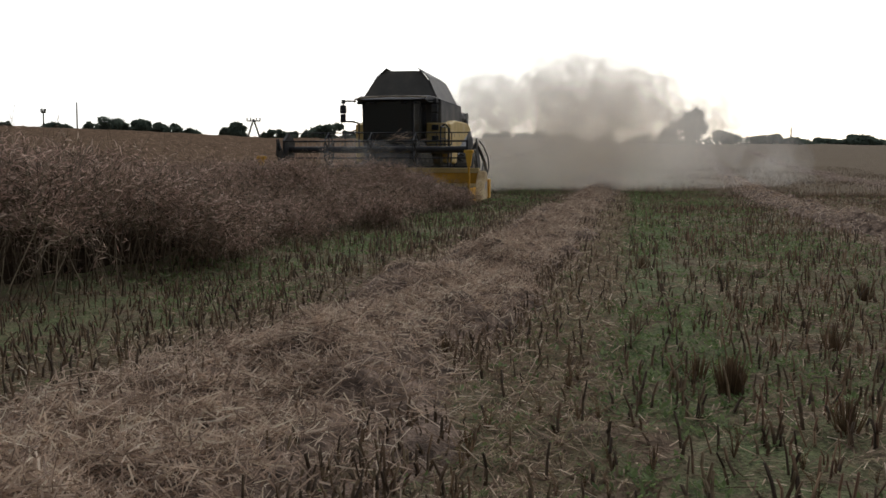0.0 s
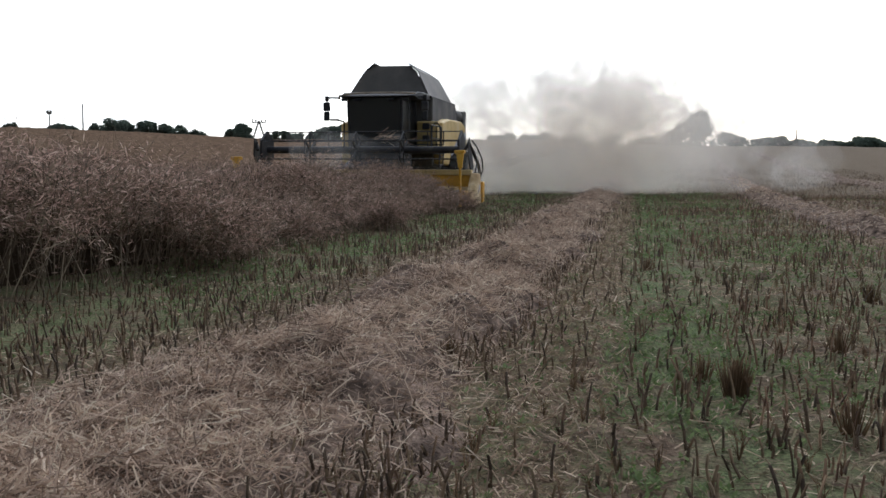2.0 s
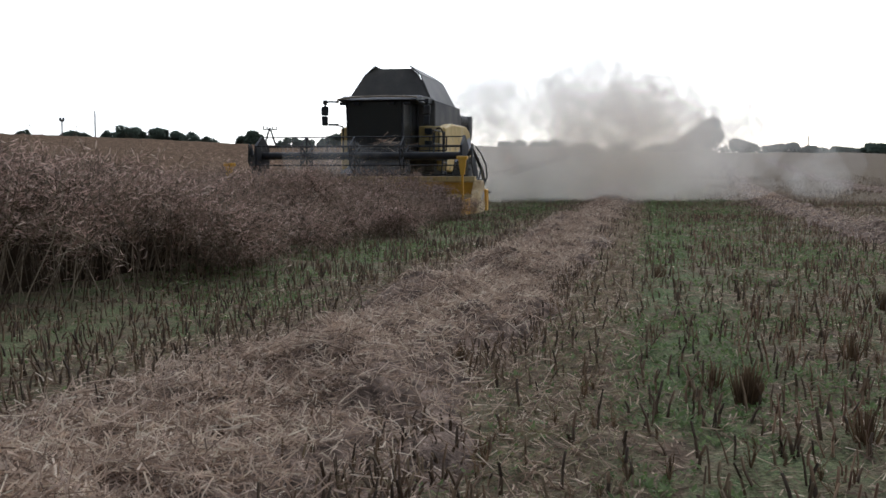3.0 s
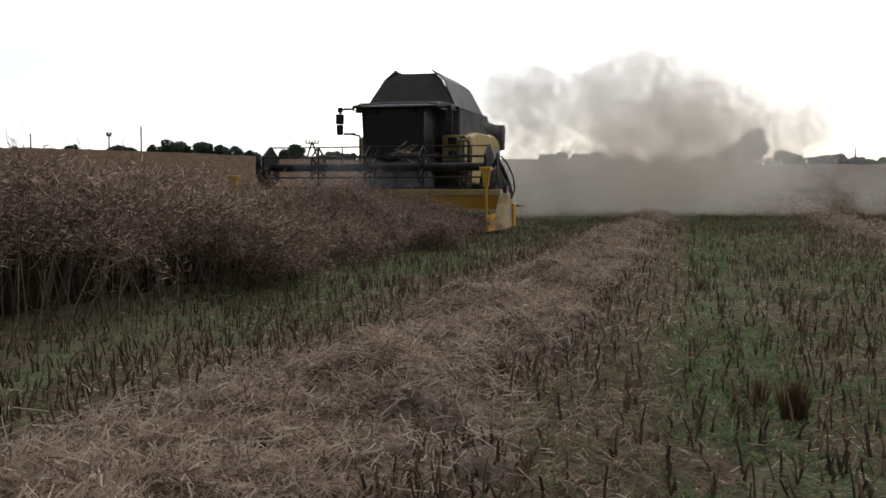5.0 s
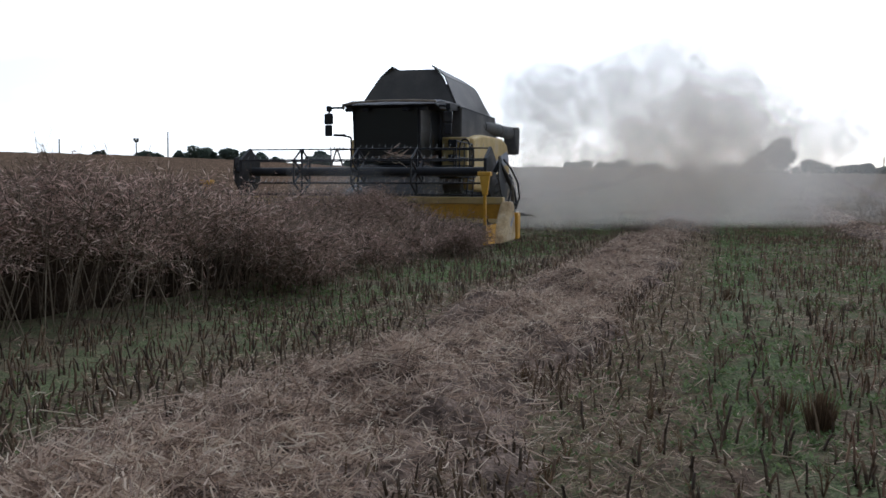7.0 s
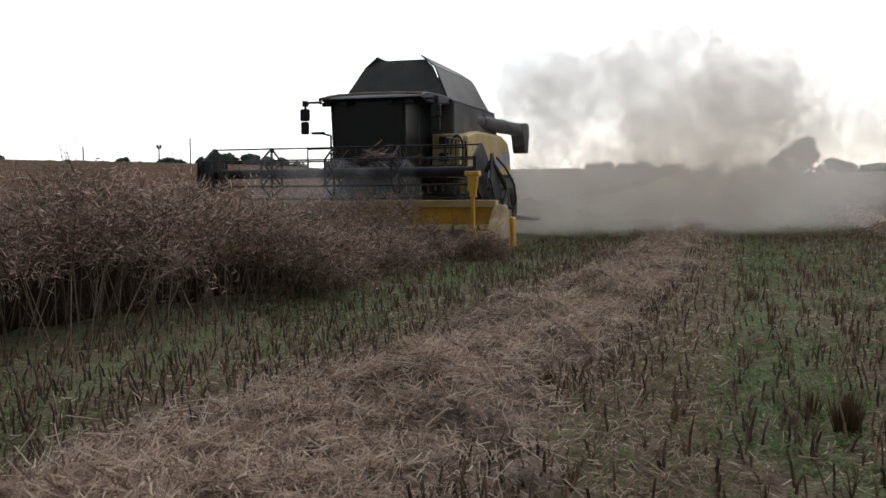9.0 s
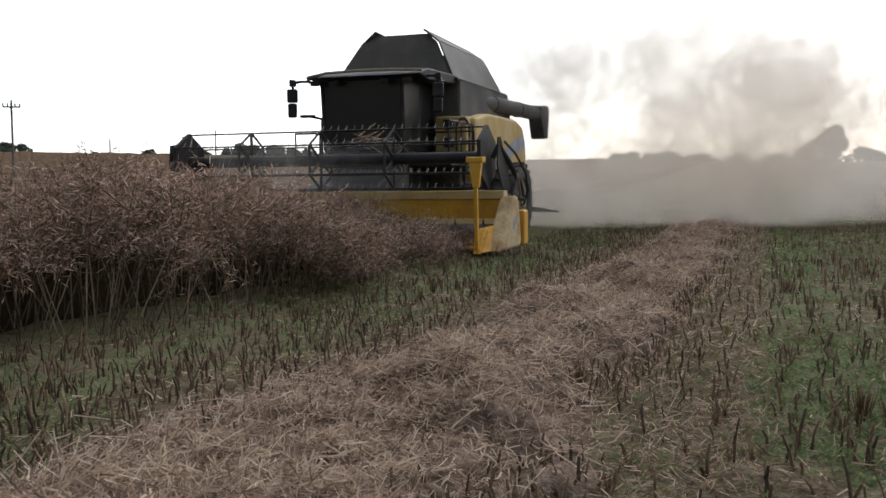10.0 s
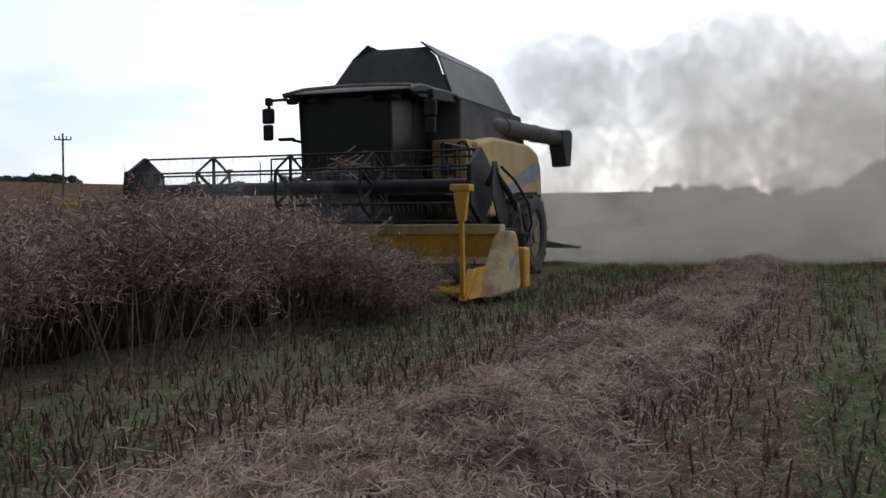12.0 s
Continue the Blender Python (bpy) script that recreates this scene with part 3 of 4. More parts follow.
def edge_bushes(a, b, per_m):
    """The bulging face of the standing edge between u = a and b."""
    n = max(6, int((b - a) * per_m))
    u = rng.uniform(a, b, n)
    bulge = 0.5 + 0.5 * waves(u, 0 * u, 48, 1.5)
    d = np.where(rng.random(n) < 0.5, rng.uniform(-0.12, 0.45, n), rng.uniform(0.3, 2.0, n)) - 0.50 * np.clip(bulge, 0, 1) * (rng.random(n) < 0.6)
    w = edge_at(u) - d
    top = crop_height(u, w)
    lump = 0.5 + 0.5 * waves(u, w, 47, 1.7)
    z = top * np.where(d < 0.45, np.where(bulge > 0.45, rng.uniform(0.28, 0.98, n), rng.uniform(0.55, 0.98, n)), rng.uniform(0.82, 1.05, n)) - 0.06 + 0.05 * lump
    near = u < 8.0
    hollow = (d < 0.6) & (waves(u, z * 2.2, 49, 2.6) < -0.35)
    keep = (~near | (d > 0.5) | (rng.random(n) < 0.45) & (z > 0.38)) & ~hollow
    return bushes(u[keep], w[keep], np.maximum(z, 0.2)[keep])


FULL = [plant(100 + k, 1.05, True) for k in range(7)]
TOPS = [plant(200 + k, 1.02, False) for k in range(7)]


def crop_height(u, w):
    inside = smooth(0.1, 2.0, edge_at(u) - w)
    low = 0.50 + 0.50 * inside
    return np.where(w > EDGE - 6.05, low + (1 - low) * (1 - smooth(6.8, 9.5, u)), 1.0) * (0.85 + 0.14 * (1 - smooth(7.0, 11.0, u))) + 0.09 * waves(u, w, 41, 0.8) + 0.09 * waves(u, w, 42, 2.2)


def edge_at(u):
    return EDGE + 0.20 * np.sin(u * 0.9 + 0.4) + 0.13 * np.sin(u * 2.1 + 1.0) + 0.08 * np.sin(u * 4.7)


def plants(u, w, forms, base_tilt=0.10, lean=None, local=False):
    """Stem and pod arrays for plants at (u, w)."""
    x, y = xy(u, w)
    z = height(x, y)
    pick = rng.integers(0, len(forms), len(u))
    stems, pods = [], []
    for k, (st, pd) in enumerate(forms):
        m = pick == k
        n = int(m.sum())
        if not n:
            continue
        pl = np.stack([x[m], y[m], z[m]], 1)
        hs = crop_height(u[m], w[m]) * rng.uniform(0.86, 1.12, n)
        args = (pl, rng.uniform(0, 6.28, n), np.stack([rng.uniform(0.85, 1.25, n), hs], 1), np.abs(rng.normal(0, base_tilt, n)) + (0 if lean is None else lean[m]), rng.uniform(0, 6.28, n) if lean is None else np.where(rng.random(n) < 0.4, -PSI + rng.normal(0, 0.5, n), rng.uniform(0, 6.28, n)))
        stems.append(spread(*st, *args)); pods.append(spread(*pd, *args))
    return joined(stems), joined(pods)


def crop_pair(parts_s, parts_p, label, group=""):
    ob = mesh_np("rapeseed_crop", *joined(parts_p), M_CROP)
    tagged(ob, label, "rapeseed", group=group, kind="stuff")
    st = mesh_np("stems", *joined(parts_s), M_CROP_STEM)
    st.parent = ob
    return ob


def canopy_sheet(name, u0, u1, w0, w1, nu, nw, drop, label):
    """The closed mass of stems and leaves under the pods, as a lumpy solid; its shade is put into the darker brown."""
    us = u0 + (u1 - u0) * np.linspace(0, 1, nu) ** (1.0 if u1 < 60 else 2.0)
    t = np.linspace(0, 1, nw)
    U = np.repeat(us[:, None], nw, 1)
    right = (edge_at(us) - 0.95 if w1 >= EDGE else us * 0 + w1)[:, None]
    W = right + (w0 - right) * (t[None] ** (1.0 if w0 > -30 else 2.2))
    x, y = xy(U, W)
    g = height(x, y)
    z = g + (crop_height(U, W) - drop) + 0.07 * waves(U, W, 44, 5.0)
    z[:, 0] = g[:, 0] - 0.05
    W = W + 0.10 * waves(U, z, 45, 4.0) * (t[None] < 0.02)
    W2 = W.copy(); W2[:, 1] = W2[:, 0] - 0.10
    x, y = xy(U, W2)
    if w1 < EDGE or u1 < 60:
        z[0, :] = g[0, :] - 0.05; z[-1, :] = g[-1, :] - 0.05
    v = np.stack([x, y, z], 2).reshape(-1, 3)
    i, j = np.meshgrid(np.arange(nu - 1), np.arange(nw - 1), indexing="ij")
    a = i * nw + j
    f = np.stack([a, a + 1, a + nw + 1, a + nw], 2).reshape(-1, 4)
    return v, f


def shade_face(ob, cols):
    """Colours the upright face of the mass near-black, as the shade behind the bare stems."""
    ob.data.materials.append(M_EDGE_SHADE)
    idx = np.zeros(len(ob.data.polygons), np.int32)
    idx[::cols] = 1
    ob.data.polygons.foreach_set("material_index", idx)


def build_crop():
    far_w = EDGE - 6.0
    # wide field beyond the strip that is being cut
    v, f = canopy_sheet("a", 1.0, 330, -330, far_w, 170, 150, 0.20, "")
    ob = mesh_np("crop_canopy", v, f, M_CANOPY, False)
    tagged(ob, "wide field of ripe brown rapeseed reaching to the ridge", "rapeseed field", kind="stuff")
    n = 5600
    u = 2.0 + 110 * rng.random(n) ** 1.5
    w = far_w - 70 * rng.random(n) ** 1.9
    keep = w > -0.9 * u - 14
    u, w = u[keep], w[keep]
    S, P = plants(u, w, TOPS)
    crop_pair([S], [P], "dense ripe rapeseed tops with dry brown pods")
    # strip still standing at the end, before the header
    near_end = STRIP[-1][0]
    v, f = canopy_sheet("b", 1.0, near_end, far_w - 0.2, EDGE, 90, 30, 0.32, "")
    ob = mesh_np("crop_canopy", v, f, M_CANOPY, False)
    shade_face(ob, 29)
    tagged(ob, "brown rapeseed mass at the field edge, its upright face coloured as shade", "rapeseed", kind="stuff")
    n = 620
    u = 2.0 + (near_end - 2.0) * rng.random(n) ** 1.5
    w = edge_at(u) - 0.90 * rng.random(n) ** 1.2
    S1, P1 = plants(u, w, FULL, 0.18, np.where(edge_at(u) - w < 0.3, 0.14, 0.05))
    n = 1500
    u = rng.uniform(1.5, near_end, n)
    w = edge_at(u) - 0.6 - (5.4 + edge_at(u) - EDGE) * rng.random(n)
    S2, P2 = plants(u, w, TOPS)
    S3, P3 = edge_bushes(2.0, near_end, 48)
    crop_pair([S1, S2, S3], [P1, P2, P3], "standing ripe rapeseed edge with tangled brown pods and bare stems")


# the strip that the machine cuts, in sections across its width
STEP = 0.72
STRIP = [(CUT_U - STEP * (k + 1), CUT_U - STEP * k) for k in range(19)]
SECTIONS = []


def build_strip():
    for a, b in STRIP:
        v, f = canopy_sheet("c", a, b + 0.02, EDGE - 6.15, EDGE, 8, 34, 0.32, "")
        n = int(20 * STEP)
        u = rng.uniform(a, b, n)
        w = edge_at(u) - 0.85 * rng.random(n) ** 1.2
        S1, P1 = plants(u, w, FULL, 0.18, np.where(edge_at(u) - w < 0.3, 0.14, 0.05))
        n = int(105 * STEP)
        u = rng.uniform(a, b, n)
        w = edge_at(u) - 0.55 - 5.3 * rng.random(n)
        S2, P2 = plants(u, w, TOPS)
        x, y = xy((a + b) / 2, EDGE - 3.0)
        o = np.array([x, y, float(height(x, y))])
        turn = np.array([[CS, -SN, 0], [SN, CS, 0], [0, 0, 1]])   # world to row axes (w, u, z)
        put = lambda q: ((q - o) @ turn.T)
        S3, P3 = edge_bushes(a, b, 46)
        sv, sf = joined([S1, S2, S3]); pv, pf = joined([P1, P2, P3])
        ob = mesh_np("rapeseed_section", put(pv), pf, M_CROP)
        st = mesh_np("stems", put(sv), sf, M_CROP_STEM); st.parent = ob
        cp = mesh_np("shaded_mass", put(v), f, M_CANOPY); cp.parent = ob
        shade_face(cp, 33)
        ob.matrix_world = pose(*o, 0, 0, -11.0)
        tagged(ob, "section of ripe brown rapeseed standing before the header", "rapeseed", group="rapeseed sections", kind="stuff")
        SECTIONS.append((ob, o, (a + b) / 2))


build_crop()
build_strip()


# ---- trees and poles along the ridge ----


def build_tree(az, r, top, width, seed, label="dark leafy tree standing on the far ridge"):
    q = np.random.default_rng(seed)
    x, y = r * math.sin(radians(az)), r * math.cos(radians(az))
    z0 = float(height(x, y))
    h = max(top - z0, 2.2)
    root = new("tree"); root.location = (x, y, z0)
    tagged(root, label, "tree", group="ridge trees")
    parts_v = [ribbon((0, 0, -0.4), (0.05 * h, 0, h * 0.45), 0.035 * h + 0.08, 0.03 * h)]
    for k in range(7):
        a = k * 0.9 + q.uniform(0, 0.4)
        parts_v.append(ribbon((0.04 * h, 0, h * q.uniform(0.25, 0.45)), (math.cos(a) * width * 0.33, math.sin(a) * width * 0.33, h * q.uniform(0.55, 0.85)), 0.02 * h, 0.006 * h))
    tr = mesh_np("trunk", *joined(parts_v), M_BARK); tr.parent = root
    n = int(1500 + 420 * width)
    lobes = 13
    ld = q.normal(0, 1, (lobes, 3)); ld /= np.linalg.norm(ld, axis=1)[:, None]
    ld[:, 2] = np.linspace(-0.75, 0.9, lobes)
    ld[:, :2] *= np.where(ld[:, 2:] > 0.5, 0.85, 1.1)
    k = q.integers(0, lobes, n)
    d = q.normal(0, 1, (n, 3)); d /= np.linalg.norm(d, axis=1)[:, None]
    lr = q.uniform(0.20, 0.46, lobes)
    c = (ld[k] * 0.70 + d * (lr[k] * q.uniform(0.5, 1.0, n) ** 0.5)[:, None]) * (width * 0.5, width * 0.5, h * 0.5) + (0, 0, h * 0.45)
    c[:, 2] *= h / c[:, 2].max()
    c = c[c[:, 2] > h * 0.03]
    n = len(c)
    s = q.uniform(0.16, 0.42, n) * (0.6 + width / 14)
    a1, a2 = q.normal(0, 1, (n, 3)), q.normal(0, 1, (n, 3))
    v = np.stack([c + a1 * s[:, None] * 0.6, c + a2 * s[:, None] * 0.6, c - (a1 + a2) * s[:, None] * 0.4], 1).reshape(-1, 3)
    cr = mesh_np("crown", v, np.arange(3 * n).reshape(-1, 3), M_HAZED_LEAF); cr.parent = root


# bearing (degrees, right of ahead), distance, height of the top, crown width
TREES = ((-24.0, 246, 11.0, 2.6), (-21.9, 250, 11.0, 5.4), (-20.8, 250, 10.6, 3.6), (-19.6, 246, 11.2, 2.8), (-18.6, 244, 12.2, 5.2), (-17.2, 246, 11.8, 5.4), (-16.3, 248, 11.4, 4.6),
         (-15.5, 246, 11.0, 4.6), (-14.2, 248, 10.0, 3.4), (-12.1, 244, 11.4, 5.6), (-9.8, 246, 9.8, 4.4), (-8.8, 248, 9.4, 4.2), (-7.6, 246, 10.2, 4.6), (-6.6, 242, 11.2, 6.8), (-5.4, 248, 9.8, 4.2),
         (3.1, 246, 9.4, 5.2), (4.6, 250, 9.2, 4.6), (5.4, 246, 9.4, 5.6), (7.2, 250, 8.8, 5.0), (9.4, 248, 8.8, 4.4), (11.2, 246, 8.4, 4.2), (13.9, 170, 10.2, 7.6), (16.1, 200, 7.8, 5.2),
         (18.3, 250, 8.6, 5.4), (19.7, 250, 7.6, 6.6), (20.7, 252, 7.6, 5.2), (21.6, 250, 7.4, 4.8), (22.7, 246, 8.2, 6.4), (23.9, 250, 7.4, 6.0), (25.0, 250, 7.6, 6.0),
         (-31.0, 250, 12.6, 4.8), (-32.0, 250, 12.4, 5.6), (-33.0, 252, 12.2, 5.4), (-34.2, 250, 12.4, 5.0), (-26.8, 248, 10.4, 2.2), (-27.6, 248, 10.2, 2.0))
for k, (az, far, top, wide) in enumerate(TREES):
    build_tree(az, far, top + 0.15, wide * (1.45 if far > 210 else 1.1), 300 + k)


def build_scrub():
    """Low far hedge line along the right-hand ridge."""
    q = np.random.default_rng(77)
    n = 9000
    az = np.radians(np.concatenate([q.uniform(2, 26, n // 2), q.uniform(-25, -4, n // 2)]))
    r = q.uniform(244, 262, len(az))
    x, y = r * np.sin(az), r * np.cos(az)
    hh = np.clip(0.8 + 0.9 * waves(az * 60, az * 0, 61, 1.0), 0.05, 3) * np.where(az > 0, 1.6, 0.8)
    c = np.stack([x, y, height(x, y) + hh * q.uniform(0, 1.2, len(az))], 1)
    a1, a2 = q.normal(0, 0.32, c.shape), q.normal(0, 0.32, c.shape)
    ob = mesh_np("far_hedge", np.stack([c + a1, c + a2, c - a1 - a2], 1).reshape(-1, 3), np.arange(3 * len(c)).reshape(-1, 3), M_HAZED_LEAF)
    tagged(ob, "low dark hedge scrub along the far ridge", "hedge", kind="stuff")


build_scrub()


def part(name, bm, material, parent, label=""):
    me = bpy.data.meshes.new(name)
    bmesh.ops.recalc_face_normals(bm, faces=bm.faces)
    bm.to_mesh(me); bm.free()
    me.materials.append(material)
    ob = new(name, me)
    ob.parent = parent
    if label:
        tagged(ob, label)
    return ob


def box(bm, x0, x1, y0, y1, z0, z1, bev=0.0):
    ge = bmesh.ops.create_cube(bm, size=1.0)
    for v in ge["verts"]:
        v.co = Vector((x0 + (v.co.x + .5) * (x1 - x0), y0 + (v.co.y + .5) * (y1 - y0), z0 + (v.co.z + .5) * (z1 - z0)))
    if bev:
        es = list({e for v in ge["verts"] for e in v.link_edges})
        bmesh.ops.bevel(bm, geom=es, offset=bev, segments=2, affect="EDGES", profile=0.5)
    return bm


def rod(bm, p0, p1, r, seg=8, r1=None):
    p0, p1 = Vector(p0), Vector(p1)
    d = p1 - p0
    m = Matrix.Translation((p0 + p1) / 2) @ d.to_track_quat("Z", "Y").to_matrix().to_4x4()
    bmesh.ops.create_cone(bm, cap_ends=True, segments=seg, radius1=r, radius2=r if r1 is None else r1, depth=d.length, matrix=m)
    return bm


def pipe(bm, pts, r, seg=8):
    for a, b in zip(pts, pts[1:]):
        rod(bm, a, b, r, seg)
    return bm


def slab(bm, poly, axis, a, b, bev=0.0):
    """A plate with the outline poly, thick from a to b along axis (x: poly is y,z; y: poly is x,z)."""
    mk = (lambda p, t: (t, p[0], p[1])) if axis == "x" else ((lambda p, t: (p[0], t, p[1])) if axis == "y" else (lambda p, t: (p[0], p[1], t)))
    va, vb = [bm.verts.new(mk(p, a)) for p in poly], [bm.verts.new(mk(p, b)) for p in poly]
    fs = [bm.faces.new(va), bm.faces.new(vb[::-1])]
    n = len(poly)
    fs += [bm.faces.new((va[i], vb[i], vb[(i + 1) % n], va[(i + 1) % n])) for i in range(n)]
    if bev:
        bmesh.ops.recalc_face_normals(bm, faces=fs)
        bmesh.ops.bevel(bm, geom=list({e for f in fs for e in f.edges}), offset=bev, segments=2, affect="EDGES", profile=0.5)
    return bm


def sheet(bm, corners, t=0.03):
    """A flat panel through the corners, t thick."""
    cs = [Vector(c) for c in corners]
    nrm = (cs[1] - cs[0]).cross(cs[2] - cs[0]).normalized() * t / 2
    a, b = [bm.verts.new(c + nrm) for c in cs], [bm.verts.new(c - nrm) for c in cs]
    bm.faces.new(a); bm.faces.new(b[::-1])
    n = len(cs)
    for i in range(n):
        bm.faces.new((a[i], b[i], b[(i + 1) % n], a[(i + 1) % n]))
    return bm


B = bmesh.new


def build_pole(az, r, top, arm, frame_legs=False):
    x, y = r * math.sin(radians(az)), r * math.cos(radians(az))
    z0 = float(height(x, y))
    h = top - z0
    root = new("utility_pole"); root.location = (x, y, z0); root.rotation_euler = (0, 0, radians(-az))
    tagged(root, "grey wooden electricity pole rising from the far field", "utility pole", group="utility poles")
    k = r / 110
    bm = B()
    if frame_legs:
        rod(bm, (-0.9 * k, 0, -0.3), (0, 0, h), 0.10 * k); rod(bm, (0.9 * k, 0, -0.3), (0, 0, h), 0.10 * k)
    else:
        rod(bm, (0, 0, -0.3), (0, 0, h), 0.13 * k ** 0.5, 10, 0.10 * k ** 0.5)
    part("post", bm, M_POLE, root)
    if arm:
        part("crossarm", box(B(), -arm, arm, -0.07, 0.07, h * 0.90, h * 0.90 + 0.13 * k), M_POLE, root)
        for s in (-1, -0.45, 0.45, 1):
            ins = part("insulator", rod(B(), (0, 0, 0), (0, 0, 0.3 * k), 0.07 * k), M_STEEL, root)
            ins.location = (s * arm * 0.93, 0, h * 0.90 + 0.13 * k)


build_pole(-31.0, 110, 10.4, 0.85)
build_pole(-20.4, 236, 15.2, 0)
build_pole(-22.1, 236, 13.2, 0.5)
build_pole(-10.9, 236, 12.0, 1.6, True)
build_pole(-26.1, 236, 13.0, 0)
build_pole(19.5, 250, 10.4, 0)


# ---- combine harvester: x across, front towards -y ----


def wheel(name, r, wide, x, y, parent, lugs):
    tyre = B()
    prof = [(r * 0.55, wide * .42), (r * 0.62, wide * .5), (r * 0.88, wide * .5), (r * 0.96, wide * .40), (r * 0.97, 0), (r * 0.96, -wide * .40), (r * 0.88, -wide * .5), (r * 0.62, -wide * .5), (r * 0.55, -wide * .42)]
    seg = 36
    rings = [[tyre.verts.new((px, rr * math.cos(a), rr * math.sin(a))) for rr, px in prof] for a in (6.28318 * k / seg for k in range(seg))]
    for i in range(seg):
        q = rings[(i + 1) % seg]
        for j in range(len(prof) - 1):
            tyre.faces.new((rings[i][j], rings[i][j + 1], q[j + 1], q[j]))
    ob = part(name, tyre, M_RUBBER, parent, "dusty black lugged tyre")
    ob.location = (x, y, r)
    lg = box(B(), -wide * 0.275, wide * 0.275, -0.028, 0.028, -0.038, 0.038, 0.008)
    lug_mesh = bpy.data.meshes.new("lug")
    lg.to_mesh(lug_mesh); lg.free()
    lug_mesh.materials.append(M_RUBBER)
    for k in range(lugs):
        for side in (-1, 1):
            aa = 6.28318 * k / lugs + (0 if side > 0 else 3.14159 / lugs)
            lug = new("lug", lug_mesh)
            lug.parent = ob
            lug.matrix_local = Matrix.Rotation(aa, 4, "X") @ Matrix.Translation((side * wide * 0.24, 0, r * 0.965)) @ Matrix.Rotation(side * 0.6, 4, "Z")
    rim = B()
    s = 1 if x > 0 else -1
    rod(rim, (-wide * .38, 0, 0), (wide * .38, 0, 0), r * 0.57, 28)
    rod(rim, (s * wide * .3, 0, 0), (s * wide * .46, 0, 0), r * 0.2, 16)
    for k in range(8):
        a = k * 0.7854
        rod(rim, (s * wide * .37, r * .32 * math.cos(a), r * .32 * math.sin(a)), (s * wide * .41, r * .32 * math.cos(a), r * .32 * math.sin(a)), 0.025, 6)
    part("rim", rim, M_TAN, ob, "dusty grey-tan steel rim")
    return ob


def build_combine():
    root = new("combine_harvester")
    tagged(root, "dusty yellow and black combine harvester with grain tank extension, cutting rapeseed", "combine harvester")
    mv = {"root": root}
    # body
    body = slab(B(), [(-0.35, 1.05), (-0.35, 3.0), (3.1, 3.0), (3.35, 2.5), (3.35, 0.95), (1.0, 0.75)], "x", -1.2, 1.22, 0.04)
    slab(body, [(3.2, 1.0), (3.2, 2.45), (4.9, 2.25), (5.5, 1.5), (5.3, 0.9)], "x", -0.8, 0.8, 0.04)
    part("body", body, M_GREY, root, "dusty dark grey machine body")
    for s in (-1, 1):
        x0, x1 = (1.225, 1.50) if s > 0 else (-1.48, -1.205)
        sp = slab(B(), [(-0.25, 1.10), (-0.33, 2.26), (0.6, 2.40), (2.7, 2.42), (3.3, 2.30), (3.55, 2.0), (3.6, 1.6), (3.45, 1.15), (2.6, 1.15), (2.4, 1.42), (1.0, 1.42), (0.7, 1.05)], "x", x0, x1, 0.06)
        pan = part("side_panel", sp, M_PALE, root, "dusty pale yellow side panel")
        xf = x1 + 0.003 if s > 0 else x0 - 0.007
        part("stripe", slab(B(), [(0.9, 1.42), (1.7, 1.74), (2.6, 2.0), (3.25, 2.12), (3.45, 2.0), (3.4, 1.78), (2.6, 1.70), (1.8, 1.48), (1.0, 1.33)], "x", xf, xf + 0.004), M_STRIPE, pan, "faded grey-blue stripe")
    # side boxes beside the cab
    part("front_box", box(B(), 0.82, 1.42, -0.62, -0.36, 1.55, 2.28, 0.03), M_PALE, root, "yellow box beside the cab")
    part("front_box", box(B(), -1.32, -0.84, -0.62, -0.36, 1.55, 2.25, 0.03), M_PALE, root, "yellow box beside the cab")
    # cab
    cab = box(B(), -0.74, 0.78, -2.0, -0.36, 1.35, 1.62, 0.03)
    box(cab, -0.70, 0.74, -0.44, -0.36, 1.6, 2.86)
    cab = part("cab", cab, M_BLACK, root, "dark cab with tinted glass")
    for x in (-0.72, 0.72):
        for p0, p1, r in (((x, -1.98, 1.55), (x * 1.02, -2.08, 2.86), 0.035), ((x, -0.45, 1.55), (x, -0.45, 2.86), 0.05), ((x, -1.2, 1.55), (x, -1.2, 2.86), 0.03)):
            part("pillar", rod(B(), p0, p1, r), M_BLACK, cab)
    part("cab_seat", slab(slab(B(), [(-1.0, 1.62), (-1.0, 2.0), (-0.5, 2.0), (-0.5, 1.62)], "x", -0.25, 0.28, 0.04), [(-0.62, 2.0), (-0.55, 2.62), (-0.46, 2.62), (-0.48, 2.0)], "x", -0.25, 0.28, 0.03), M_BLACK, root, "black cab seat")
    pipe_w = pipe(B(), [(0, -1.7, 1.62), (0, -1.5, 2.05)], 0.04)
    part("steering_column", pipe_w, M_BLACK, root)
    part("windscreen", sheet(B(), [(-0.70, -2.0, 1.64), (0.70, -2.0, 1.64), (0.71, -2.07, 2.84), (-0.71, -2.07, 2.84)], 0.008), M_GLASS, root, "tinted windscreen glass")
    for x in (-0.735, 0.735):
        part("side_window", sheet(B(), [(x, -1.95, 1.64), (x, -0.5, 1.64), (x, -0.5, 2.84), (x, -2.0, 2.84)], 0.008), M_GLASS, root, "tinted side window")
    # roof with a broad sun visor
    rf = slab(B(), [(-2.38, 2.86), (-2.30, 2.90), (-1.9, 3.0), (-0.3, 3.04), (-0.3, 2.88), (-1.9, 2.80)], "x", -0.88, 1.16, 0.02)
    part("cab_roof", rf, M_BLACK, root, "black cab roof with a broad visor")
    lip = B()
